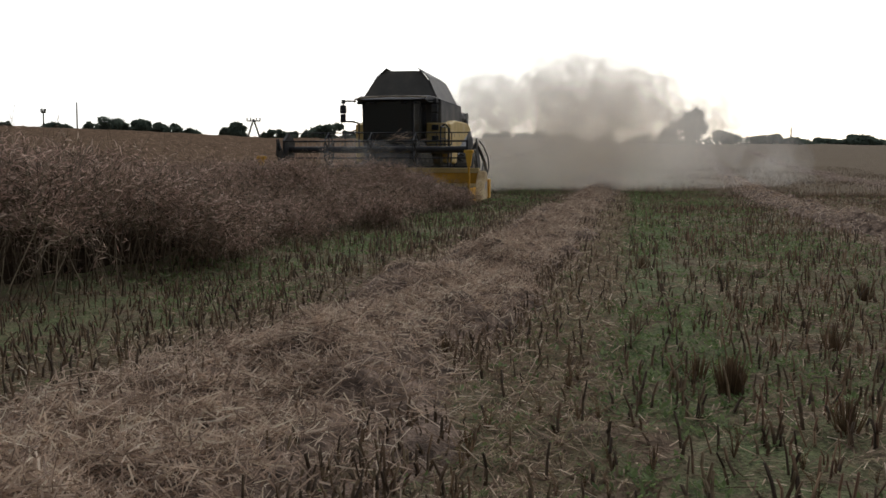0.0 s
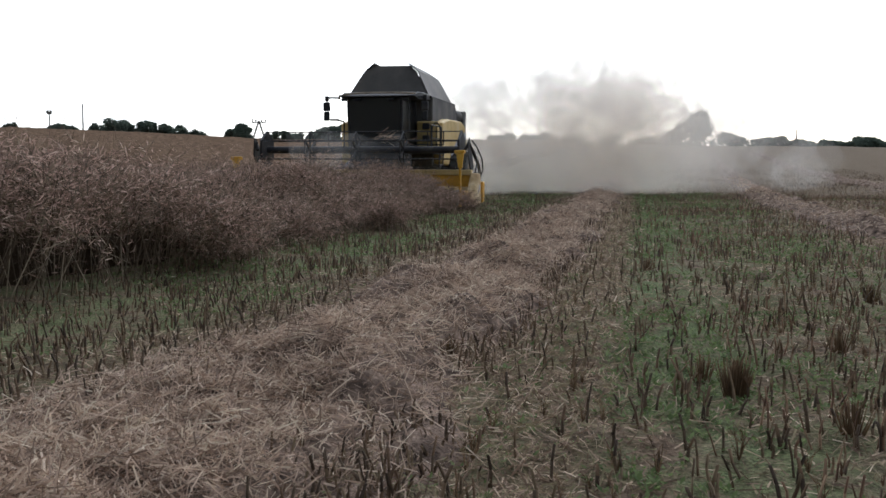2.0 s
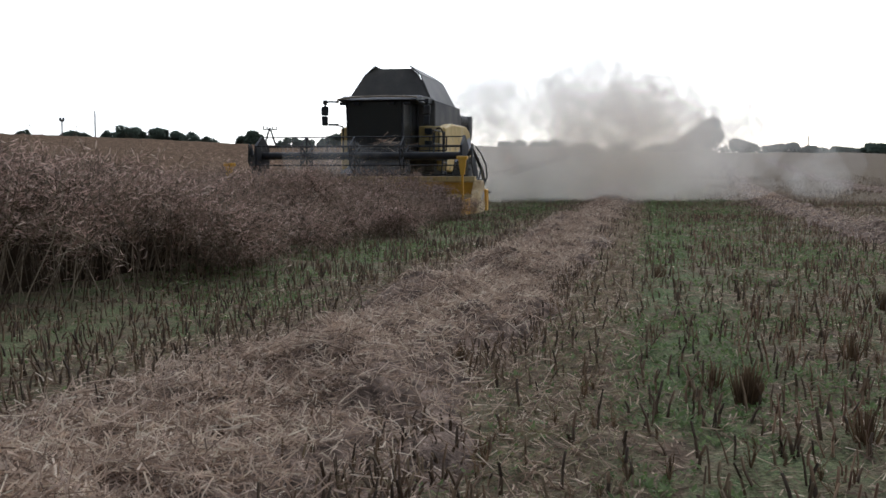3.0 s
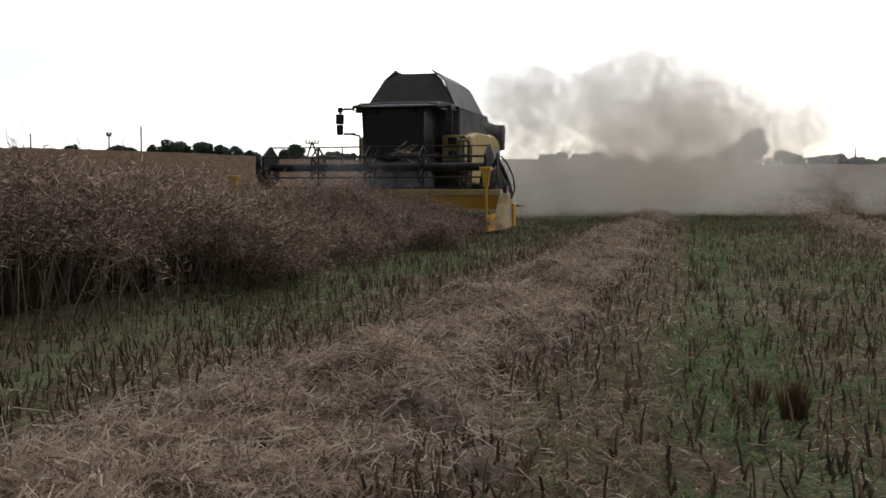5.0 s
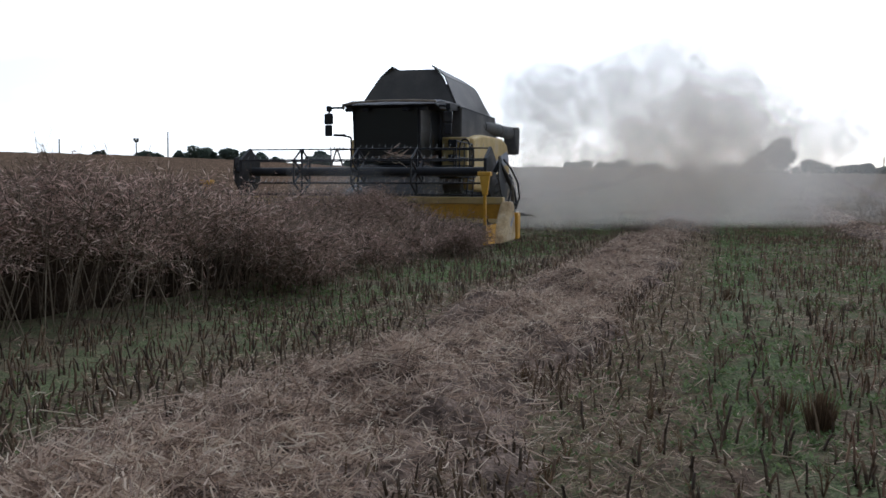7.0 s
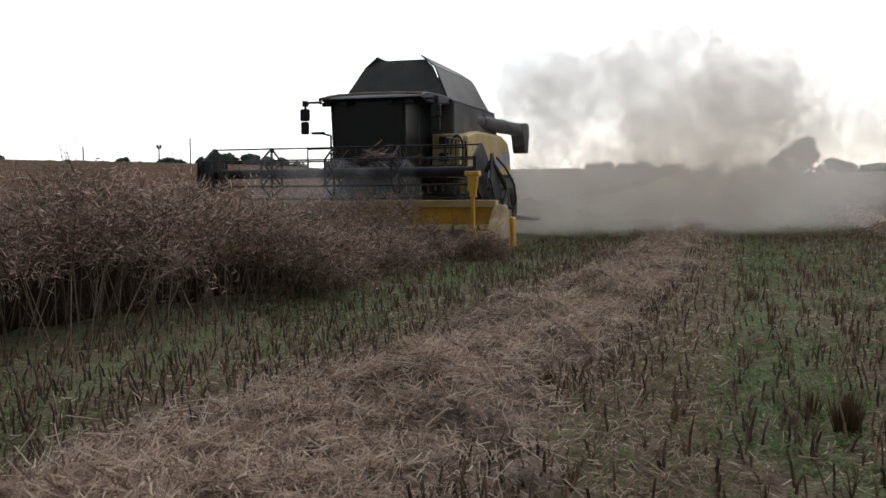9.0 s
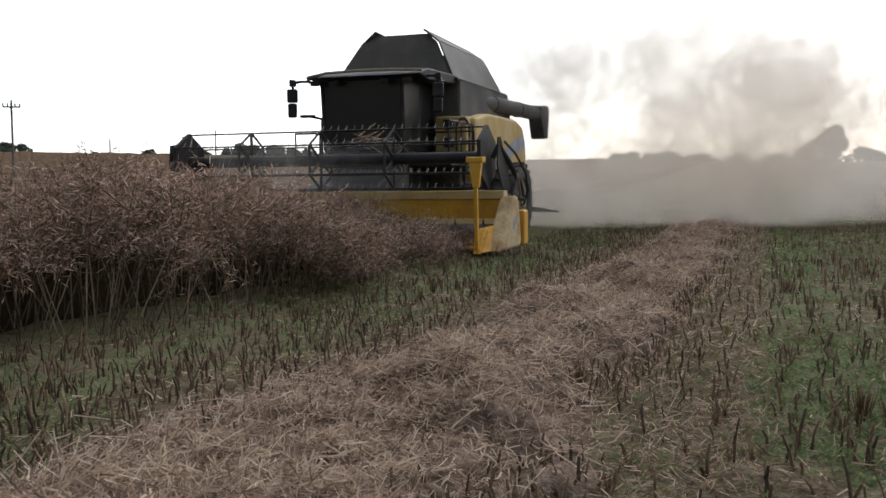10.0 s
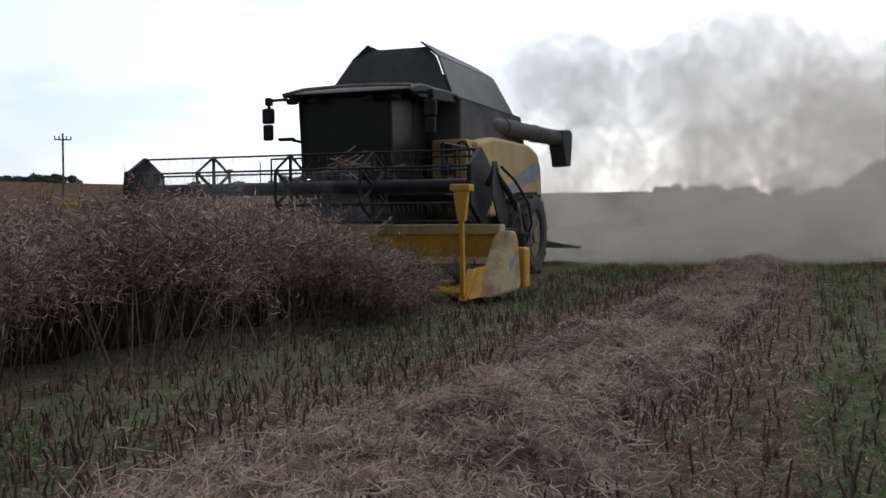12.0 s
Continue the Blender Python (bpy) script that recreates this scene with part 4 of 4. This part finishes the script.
    pts = [(-1.0, -2.02, 2.83), (-0.9, -2.30, 2.885), (-0.5, -2.40, 2.93), (0.1, -2.42, 2.945), (0.7, -2.40, 2.94), (1.18, -2.32, 2.925)]
    pipe(lip, pts, 0.024, 8)
    part("visor_edge", lip, M_TAN, root, "pale dusty visor edge")
    for x in (-0.78, -0.42, 0.5, 0.9):
        part("work_light", box(B(), x - 0.08, x + 0.08, -2.30, -2.20, 2.74, 2.82, 0.02), M_BLACK, root)
    for s, mx, my in ((-1, -1.36, -1.95), (1, 1.36, -2.0)):
        bm = pipe(B(), [(s * 0.95, -2.1, 2.84), (mx - s * 0.12, my, 2.86), (mx, my, 2.84), (mx, my, 2.72)], 0.024)
        box(bm, mx - 0.05, mx + 0.05, my - 0.05, my + 0.05, 2.78, 2.9, 0.015)
        arm = part("mirror_arm", bm, M_BLACK, root)
        part("mirror", box(box(B(), mx - 0.10, mx + 0.09, my - 0.06, my + 0.04, 2.50, 2.74, 0.03), mx - 0.085, mx + 0.075, my - 0.06, my + 0.03, 2.24, 2.49, 0.03), M_BLACK, arm, "black rear-view mirror")
    # grain tank extension: panels that lean together
    cx = -0.05
    bz, kz, tz = 2.98, 3.70, 3.90
    bX, kX, tX = 1.14, 0.76, 0.54
    y0, y1, ty0, ty1 = -0.45, 2.95, 0.0, 2.75
    ky0 = y0 + (ty0 - y0) * 0.75
    part("tank_front", sheet(B(), [(cx - bX, y0, bz), (cx + bX, y0, bz), (cx + kX, ky0, kz), (cx + tX, ty0, tz - .02), (cx - tX, ty0, tz - .02), (cx - kX, ky0, kz)], 0.03), M_TANK, root, "dark sheet-metal tank front")
    part("tank_back", sheet(B(), [(cx - bX, y1, bz), (cx + bX, y1, bz), (cx + tX, ty1, tz - .05), (cx - tX, ty1, tz - .05)], 0.03), M_TANK, root)
    for s in (-1, 1):
        bm = sheet(B(), [(cx + s * (bX + .03), y0 + .02, bz), (cx + s * (bX + .03), y1, bz), (cx + s * (kX + .03), y1 - .1, kz), (cx + s * (kX + .03), ky0 + .02, kz)], 0.03)
        sheet(bm, [(cx + s * (kX + .03), ky0 + .02, kz + .01), (cx + s * (kX + .03), y1 - .1, kz + .01), (cx + s * (tX - .02), ty1 - .1, tz + .0), (cx + s * (tX - .06), ty0 - .10, tz + .06)], 0.03)
        part("tank_side", bm, M_TANK, root, "grey sheet-metal tank flap")
    part("tank_rim", box(B(), -1.24, 1.22, -0.50, 3.1, 2.93, 2.985, 0.01), M_BLACK, root)
    # unloading auger folded back along the side
    au = B()
    rod(au, (0, 0.0, 0.0), (0.0, 3.75, -0.06), 0.16, 18)
    for yy in (0.1, 1.3, 2.6, 3.6):
        rod(au, (0, yy, -0.016 * yy), (0, yy + 0.05, -0.016 * yy), 0.175, 18)
    aob = part("unloading_auger", au, M_GREY, root, "dark grey unloading auger tube folded back")
    aob.location = (0.95, 0.7, 2.72)
    sp = slab(B(), [(3.60, 0.10), (3.98, 0.13), (4.12, 0.05), (4.02, -0.62), (3.80, -0.64), (3.64, -0.2)], "x", -0.17, 0.17, 0.03)
    part("spout", sp, M_GREY, aob, "rubber discharge spout")
    mv["auger"] = aob
    # operator platform, rails and ladder
    part("platform", box(B(), 0.80, 1.55, -1.95, -0.3, 1.36, 1.42, 0.01), M_BLACK, root)
    rail = pipe(B(), [(1.5, -1.9, 1.4), (1.5, -1.9, 2.12), (1.5, -0.5, 2.12), (1.5, -0.5, 1.4)], 0.018)
    pipe(rail, [(1.5, -1.9, 1.78), (1.5, -0.5, 1.78)], 0.014); pipe(rail, [(1.5, -1.2, 1.4), (1.5, -1.2, 2.12)], 0.014)
    part("handrail", rail, M_BLACK, root, "black tube handrail")
    hoop = [(1.42 + 0.12 * math.cos(a), -0.85, 2.02 + 0.2 * math.sin(a)) for a in (k * math.pi / 6 for k in range(7))]
    part("grab_hoop", pipe(B(), [(1.54, -0.85, 1.35)] + hoop + [(1.30, -0.85, 1.35)], 0.02), M_BLACK, root)
    part("front_rail", pipe(pipe(B(), [(0.75, -0.95, 1.62), (1.65, -0.95, 1.62), (1.65, -0.95, 1.98), (0.75, -0.95, 1.98)], 0.016), [(1.2, -0.95, 1.42), (1.2, -0.95, 1.98)], 0.016), M_BLACK, root)
    for zz in (1.72, 2.05):
        part("side_lamp", box(B(), 1.0, 1.2, -0.72, -0.625, zz, zz + 0.17, 0.02), M_BLACK, root, "dark square lamp housing")
    lad = pipe(B(), [(1.62, -1.6, 0.5), (1.62, -1.3, 1.4)], 0.02)
    pipe(lad, [(1.62, -1.1, 0.5), (1.62, -0.8, 1.4)], 0.02)
    for k in range(4):
        rod(lad, (1.62, -1.55 + .09 * k, 0.6 + 0.23 * k), (1.62, -1.07 + .09 * k, 0.6 + 0.23 * k), 0.02)
    part("ladder", lad, M_BLACK, root)
    part("left_post", pipe(B(), [(-1.02, -1.5, 1.35), (-1.02, -1.5, 2.24), (-1.2, -1.6, 2.28)], 0.022), M_BLACK, root)
    part("marker_lamp", box(B(), -1.38, -1.12, -1.66, -1.55, 2.26, 2.31, 0.01), M_BLACK, root)
    rl = pipe(B(), [(-1.3, -2.0, 1.4), (-1.3, -2.0, 1.95), (-0.75, -2.0, 1.95)], 0.016)
    part("handrail", rl, M_BLACK, root)
    # feeder house and chassis
    part("feeder_house", slab(B(), [(-3.3, 0.30), (-3.3, 0.95), (-1.6, 1.42), (-0.3, 1.45), (-0.3, 0.85), (-1.6, 0.65)], "x", -0.62, 0.62, 0.03), M_BLACK, root, "black feeder house")
    part("axle", rod(B(), (-1.5, 1.70, 0.74), (1.5, 1.70, 0.74), 0.16, 14), M_BLACK, root)
    part("rear_axle", box(B(), -0.9, 0.9, 3.75, 3.95, 0.48, 0.66, 0.02), M_BLACK, root)
    mv["wheels"] = [(wheel("drive_wheel", 0.74, 0.54, 1.66, 1.70, root, 18), 0.74), (wheel("drive_wheel", 0.74, 0.54, -1.66, 1.70, root, 18), 0.74),
                    (wheel("steering_wheel", 0.55, 0.40, 0.98, 3.85, root, 14), 0.55), (wheel("steering_wheel", 0.55, 0.40, -0.98, 3.85, root, 14), 0.55)]
    part("straw_hood", slab(B(), [(5.2, 0.8), (5.2, 2.0), (5.9, 1.7), (6.2, 0.75)], "x", -0.85, 0.85, 0.04), M_GREY, root)
    part("chaff_spreader", slab(B(), [(0.6, 0.42), (0.6, 0.60), (1.3, 0.50), (1.80, 0.42), (1.78, 0.38), (1.2, 0.39)], "y", 5.60, 5.85, 0.02), M_BLACK, root, "dark chaff spreader vane low at the rear")
    # header
    hd = slab(B(), [(-3.42, 0.24), (-3.42, 0.80), (-3.30, 0.80), (-3.30, 0.18), (-4.30, 0.10), (-4.30, 0.13)], "x", -2.86, 2.86)
    hdr = part("header", hd, M_YELLOW, root, "yellow cutting header with dusty back wall")
    part("top_beam", box(B(), -2.86, 2.86, -3.46, -3.24, 0.805, 0.94, 0.02), M_PALE, hdr, "pale yellow top beam")
    part("lower_lip", slab(B(), [(-3.50, 0.44), (-3.44, 0.52), (-3.424, 0.52), (-3.424, 0.42)], "x", -2.84, 2.84), M_PALE, hdr, "pale dusty lower lip")
    for x in (-1.9, -0.95, 0.95, 1.9):
        part("stiffener", box(B(), x - 0.03, x + 0.03, -3.29, -3.2, 0.25, 0.80), M_YELLOW, hdr)
    ag = rod(B(), (-2.75, -3.78, 0.34), (2.75, -3.78, 0.34), 0.10, 16)
    for k in range(150):
        u = k / 149
        for s in (-1, 1):
            a = u * 34
            x = s * (0.35 + 2.35 * u)
            p, q = a * s, (a + 34 / 149) * s
            x2 = s * (0.35 + 2.35 * (k + 1) / 149)
            vs = [ag.verts.new((xx, -3.78 + rr * math.cos(t), 0.34 + rr * math.sin(t))) for xx, rr, t in ((x, .09, p), (x, .19, p), (x2, .19, q), (x2, .09, q))]
            ag.faces.new(vs)
    part("feed_auger", ag, M_GREY, hdr, "dark dusty feed auger")
    kn = box(B(), -2.84, 2.84, -4.36, -4.30, 0.09, 0.12)
    for k in range(74):
        x = -2.80 + k * 0.0767
        rod(kn, (x, -4.36, 0.105), (x, -4.50, 0.10), 0.012, 5, 0.003)
    part("cutter_bar", kn, M_STEEL, hdr, "steel cutter bar with guard points")
    for s in (-1, 1):
        x0, x1 = (2.86, 3.08) if s > 0 else (-3.08, -2.86)
        dv = slab(B(), [(-4.52, 0.09), (-4.42, 0.16), (-3.78, 0.78), (-3.64, 0.86), (-3.48, 0.86), (-3.40, 0.78), (-3.26, 0.18), (-3.34, 0.10)], "x", x0, x1, 0.045)
        part("crop_divider", dv, M_SHIELD, hdr, "worn pale tan-yellow crop divider cover")
        xs = x1 + 0.002 if s > 0 else x0 - 0.006
        part("emblem_bar", slab(B(), [(-3.80, 0.42), (-3.50, 0.60), (-3.46, 0.55), (-3.76, 0.36)], "x", xs, xs + 0.004), M_STRIPE, hdr)
        part("rear_cover", box(B(), x0 + .02, x1 + .03, -3.22, -2.96, 0.12, 0.64, 0.03), M_YELLOW, hdr)
        part("skid_plate", sheet(B(), [(s * 2.80, -4.70, 0.07), (s * 2.95, -4.48, 0.10), (s * 2.95, -3.95, 0.46), (s * 2.80, -4.30, 0.42)], 0.012), M_YELLOW, hdr, "bent yellow sheet between knife and divider")
        part("snout", slab(B(), [(-4.74, 0.07), (-4.70, 0.12), (-4.42, 0.42), (-4.3, 0.40), (-4.1, 0.08)], "x", s * 2.80 - 0.05, s * 2.80 + 0.05, 0.015), M_YELLOW, hdr)
        bar = B()
        slab(bar, [(-4.73, 0.12), (-4.76, 1.05), (-4.70, 1.05), (-4.66, 0.12)], "x", s * 2.80 - 0.025, s * 2.80 + 0.025, 0.008)
        slab(bar, [(s * 2.80 - 0.04, 0.98), (s * 2.80 + 0.05, 0.98), (s * 2.80 + 0.09, 1.32), (s * 2.80 - 0.09, 1.32)], "y", -4.77, -4.69, 0.01)
        box(bar, s * 2.80 - 0.13, s * 2.80 + 0.11, -4.78, -4.60, 1.32, 1.40, 0.015)
        part("side_knife", bar, M_YELLOW, hdr, "yellow upright side knife").location.z = 0 if s > 0 else -0.15
        # reel arms
        ra = pipe(B(), [(s * 2.72, -3.55, 1.43), (s * 2.78, -3.45, 1.60), (s * 2.84, -3.1, 1.38), (s * 2.90, -2.65, 1.06), (s * 2.92, -2.5, 0.80), (s * 2.80, -3.2, 0.86)], 0.042)
        part("reel_arm", ra, M_BLACK, hdr, "black reel lift arm")
        part("arm_brace", pipe(B(), [(s * 2.88, -3.05, 0.86), (s * 2.90, -2.78, 1.15), (s * 2.90, -2.55, 0.84), (s * 2.88, -3.05, 0.86)], 0.020), M_BLACK, hdr)
        part("arm_plate", slab(B(), [(-3.62, 1.30), (-3.58, 1.72), (-3.44, 1.74), (-3.10, 1.34), (-2.86, 0.98), (-3.02, 0.90), (-3.34, 0.98)], "x", s * 2.80 - 0.012, s * 2.80 + 0.012, 0.006), M_BLACK, hdr, "dark steel reel drive shield")
        part("lift_ram", rod(B(), (s * 2.93, -2.72, 0.84), (s * 2.91, -2.86, 1.20), 0.024), M_STEEL, hdr)
        part("hose", pipe(B(), [(s * 2.86, -3.40, 1.66), (s * 2.92, -3.0, 1.50), (s * 2.98, -2.6, 1.22), (s * 2.98, -2.42, 0.95), (s * 2.9, -2.4, 0.7)], 0.018), M_BLACK, hdr)
    # reel
    RY, RZ, RR = -3.55, 1.43, 0.43
    tube = rod(B(), (-2.46, 0, 0), (2.62, 0, 0), 0.09, 20)
    reel = part("reel", tube, M_BLACK, root, "dark tine reel turning above the cutter bar")
    reel.location = (0, RY, RZ)
    hexa = [(RR * 1.12 * math.cos(k * math.pi / 3 + math.pi / 6), RR * 1.12 * math.sin(k * math.pi / 3 + math.pi / 6)) for k in range(6)]
    for x in (-2.46, 2.62):
        part("end_plate", slab(B(), hexa, "x", x - 0.03, x + 0.03, 0.008), M_BLACK, reel, "dark end plate of the reel")
    for x in (-1.30, -0.08, 1.15):
        for k in range(6):
            p, q = hexa[k], hexa[(k + 1) % 6]
            part("spoke", rod(B(), (x, p[0] * .95, p[1] * .95), (x, 0, 0), 0.024, 6), M_BLACK, reel)
            part("rim_bar", rod(B(), (x, p[0] * .95, p[1] * .95), (x, q[0] * .95, q[1] * .95), 0.020, 6), M_BLACK, reel)
    tb = rod(B(), (0, 0, 0), (0, 0.03, -0.11), 0.0035, 4)
    TINE = bpy.data.meshes.new("tine")
    tb.to_mesh(TINE); tb.free()
    TINE.materials.append(M_STEEL)
    for k in range(6):
        p = hexa[k]
        by, bz_ = p[0] * .94, p[1] * .94
        part("tine_bar", rod(B(), (-2.44, by, bz_), (2.60, by, bz_), 0.014, 8), M_BLACK, reel)
        for j in range(38):
            ti = new("tine", TINE)
            ti.parent, ti.location = reel, (-2.45 + j * 0.133, by, bz_)
    mv["reel"] = (reel, RY, RZ)
    # straw caught on the reel and the rails
    st = B()
    q = np.random.default_rng(9)
    for k in range(34):
        x = q.normal(0.45, 0.35)
        a = q.normal(0, 0.6)
        z = 1.66 + 0.10 * math.exp(-((x - 0.45) / 0.4) ** 2) + q.normal(0, 0.05)
        rod(st, (x, -3.15 + q.normal(0, 0.10), z), (x + 0.35 * math.cos(a), -3.15 + q.normal(0, 0.15), z + 0.25 * math.sin(a)), 0.005, 4)
    part("caught_straw", st, M_STRAW, hdr, "straw caught over the feeder")
    return mv


MV = build_combine()


# ---- dust behind the machine ----
DUST = []


def puff(c, r, seed, sub=2):
    bm = B()
    bmesh.ops.create_icosphere(bm, subdivisions=sub, radius=r)
    off = Vector((seed * 3.1, seed * 1.7, seed))
    for v in bm.verts:
        k = noise.noise(v.co / r * 1.1 + off) * 0.45 + noise.noise(v.co / r * 2.6 + off) * 0.18
        v.co = v.co * (1 + k)
        v.co += Vector(c)
    vs = np.array([v.co[:] for v in bm.verts]); fs = np.array([[v.index for v in f.verts] for f in bm.faces])
    bm.free()
    return vs, fs


def build_dust():
    q = np.random.default_rng(21)
    # (x, y, z centre in the machine's axes, half extents, puffs, radius): low bank, middle, high plume, thin wisps round the knife
    clouds = ((1.2, 6.6, 0.7, 1.1, 1.0, 0.6, 34, 0.75), (2.9, 7.6, 0.8, 1.5, 1.5, 0.7, 36, 0.95), (4.8, 9.0, 0.9, 1.7, 1.8, 0.8, 36, 1.05), (6.8, 10.4, 0.9, 1.9, 2.0, 0.8, 23, 1.15), (9.0, 12.0, 0.8, 2.2, 2.2, 0.7, 11, 1.2), (12.0, 14.0, 0.7, 2.6, 2.4, 0.6, 7, 1.2),
              (1.5, 7.0, 2.0, 1.1, 1.3, 0.7, 26, 0.8), (3.6, 8.4, 2.2, 1.5, 1.6, 0.8, 32, 1.0), (6.0, 10.0, 2.3, 1.8, 1.8, 0.9, 32, 1.2), (8.6, 11.8, 2.1, 2.0, 2.0, 0.9, 20, 1.2),
              (1.3, 5.8, 3.3, 1.3, 1.2, 0.5, 34, 0.75), (3.2, 7.6, 3.7, 1.9, 1.4, 0.6, 32, 0.90), (5.2, 9.2, 3.9, 2.2, 1.6, 0.75, 24, 1.0), (7.6, 10.6, 3.6, 2.4, 1.7, 0.9, 18, 1.1), (10.2, 12.4, 3.1, 2.6, 1.9, 0.9, 10, 1.1),
              (4.0, 5.4, 0.30, 2.6, 1.2, 0.15, 16, 0.5), (-0.4, -3.6, 0.95, 2.3, 0.7, 0.35, 10, 0.5))
    for k, (x, y, z, ex, ey, ez, n, r) in enumerate(clouds):
        bits = []
        for j in range(int(n * 0.72)):
            c = q.uniform(-1, 1, 3) * (ex, ey, ez) * q.uniform(0.6, 1.15)
            bits.append(puff(c, r * q.uniform(0.35, 1.4) * (1.35 if z > 1.5 else 1.1), k * 70 + j + 1))
        ob = mesh_np("dust_cloud", *joined(bits), M_DUST, True)
        tagged(ob, "pale grey-brown dust cloud drifting behind the harvester", "dust", group="dust clouds", kind="stuff")
        DUST.append((ob, x, y, z, q.uniform(-1, 1, 3)))


build_dust()

# ---- what moves ----
DRIVE = ((0.0, 29.45, -6.93), (0.5, 28.92, -6.93), (1.0, 28.38, -6.92), (1.5, 27.88, -6.92), (2.0, 27.42, -6.92), (2.5, 26.88, -6.92), (3.0, 26.33, -6.91), (4.0, 25.30, -6.90), (5.0, 24.26, -6.88),
         (5.5, 23.75, -6.88), (6.0, 23.12, -6.87), (6.5, 22.53, -6.86), (7.0, 21.94, -6.86), (8.0, 20.82, -6.86), (9.0, 19.66, -6.86), (9.5, 18.98, -6.86), (9.8, 18.62, -6.86), (10.0, 17.76, -6.66), (10.5, 17.14, -6.65),
         (11.0, 16.54, -6.64), (11.5, 15.96, -6.64), (12.0, 15.43, -6.65))


def drive_u(t):
    return float(np.interp(t, [r[0] for r in DRIVE], [r[1] for r in DRIVE]))


def motions():
    rows = []
    for t, u, w in DRIVE:
        x, y = xy(u, w)
        rows.append((t, pose(x, y, 0, 0, 0, -11.0)))
    walk(MV["root"], rows)
    reel, ry, rz = MV["reel"]
    walk(reel, [(0.5 * k, pose(0, ry, rz, 60.0 * k)) for k in range(25)])
    for ob, r in MV["wheels"]:
        x, y = ob.location.x, ob.location.y
        walk(ob, [(0.5 * k, pose(x, y, r, math.degrees((DRIVE[0][1] - drive_u(0.5 * k)) / r))) for k in range(25)])
    walk(MV["auger"], [(t, pose(0.95, 0.7, 2.72, 0, 0, -a)) for t, a in ((0, 1.0), (3, 2.8), (6.5, 5.5), (9.5, 9.0), (12, 10.5))])
    # standing sections tip into the header and go down before the knife
    ts = np.linspace(0, 12, 241)
    us = np.array([drive_u(t) - 4.45 for t in ts])
    for ob, o, mid in SECTIONS:
        tc = float(np.interp(-mid, -us, ts)) if mid > us[-1] - 0.4 else 13.0
        rows = []
        for t, lean, sink, back in ((tc - 0.45, 0, 0, 0), (tc + 0.05, -12, 0.10, 0.05), (tc + 0.45, -30, 0.62, 0.25), (tc + 0.9, -42, 1.6, 0.35)):
            rows.append((t, pose(o[0] + back * SN, o[1] + back * CS, o[2] - sink, lean, 0, -11.0)))
        rows = [r for r in rows if 0.05 < r[0] < 11.95]
        first = pose(o[0], o[1], o[2], 0, 0, -11.0) if tc > 0.45 else pose(o[0] + 0.2 * SN, o[1] + 0.2 * CS, o[2] - 0.5, -24, 0, -11.0)
        last = rows[-1][1] if rows else first
        walk(ob, [(0.0, first)] + rows + [(12.0, last)])
    for ob, x, y, z, d in DUST:
        rows = []
        for t in range(0, 13, 2):
            u = drive_u(t)
            px, py = xy(u + y + 0.5 * d[1] * math.sin(t * 0.5 + d[0] * 3), DRIVE[0][2] + x + 0.05 * t * (x / 4) + 0.3 * d[0] * math.sin(t * 0.6 + d[2] * 3))
            rows.append((float(t), pose(px, py, float(height(px, py)) * 0.8 + z + 0.12 * math.sin(t * 0.7 + d[1] * 3) + 0.03 * t * max(z - 1.5, 0), 0, 0, 4.0 * d[2] * t)))
        walk(ob, rows)


motions()
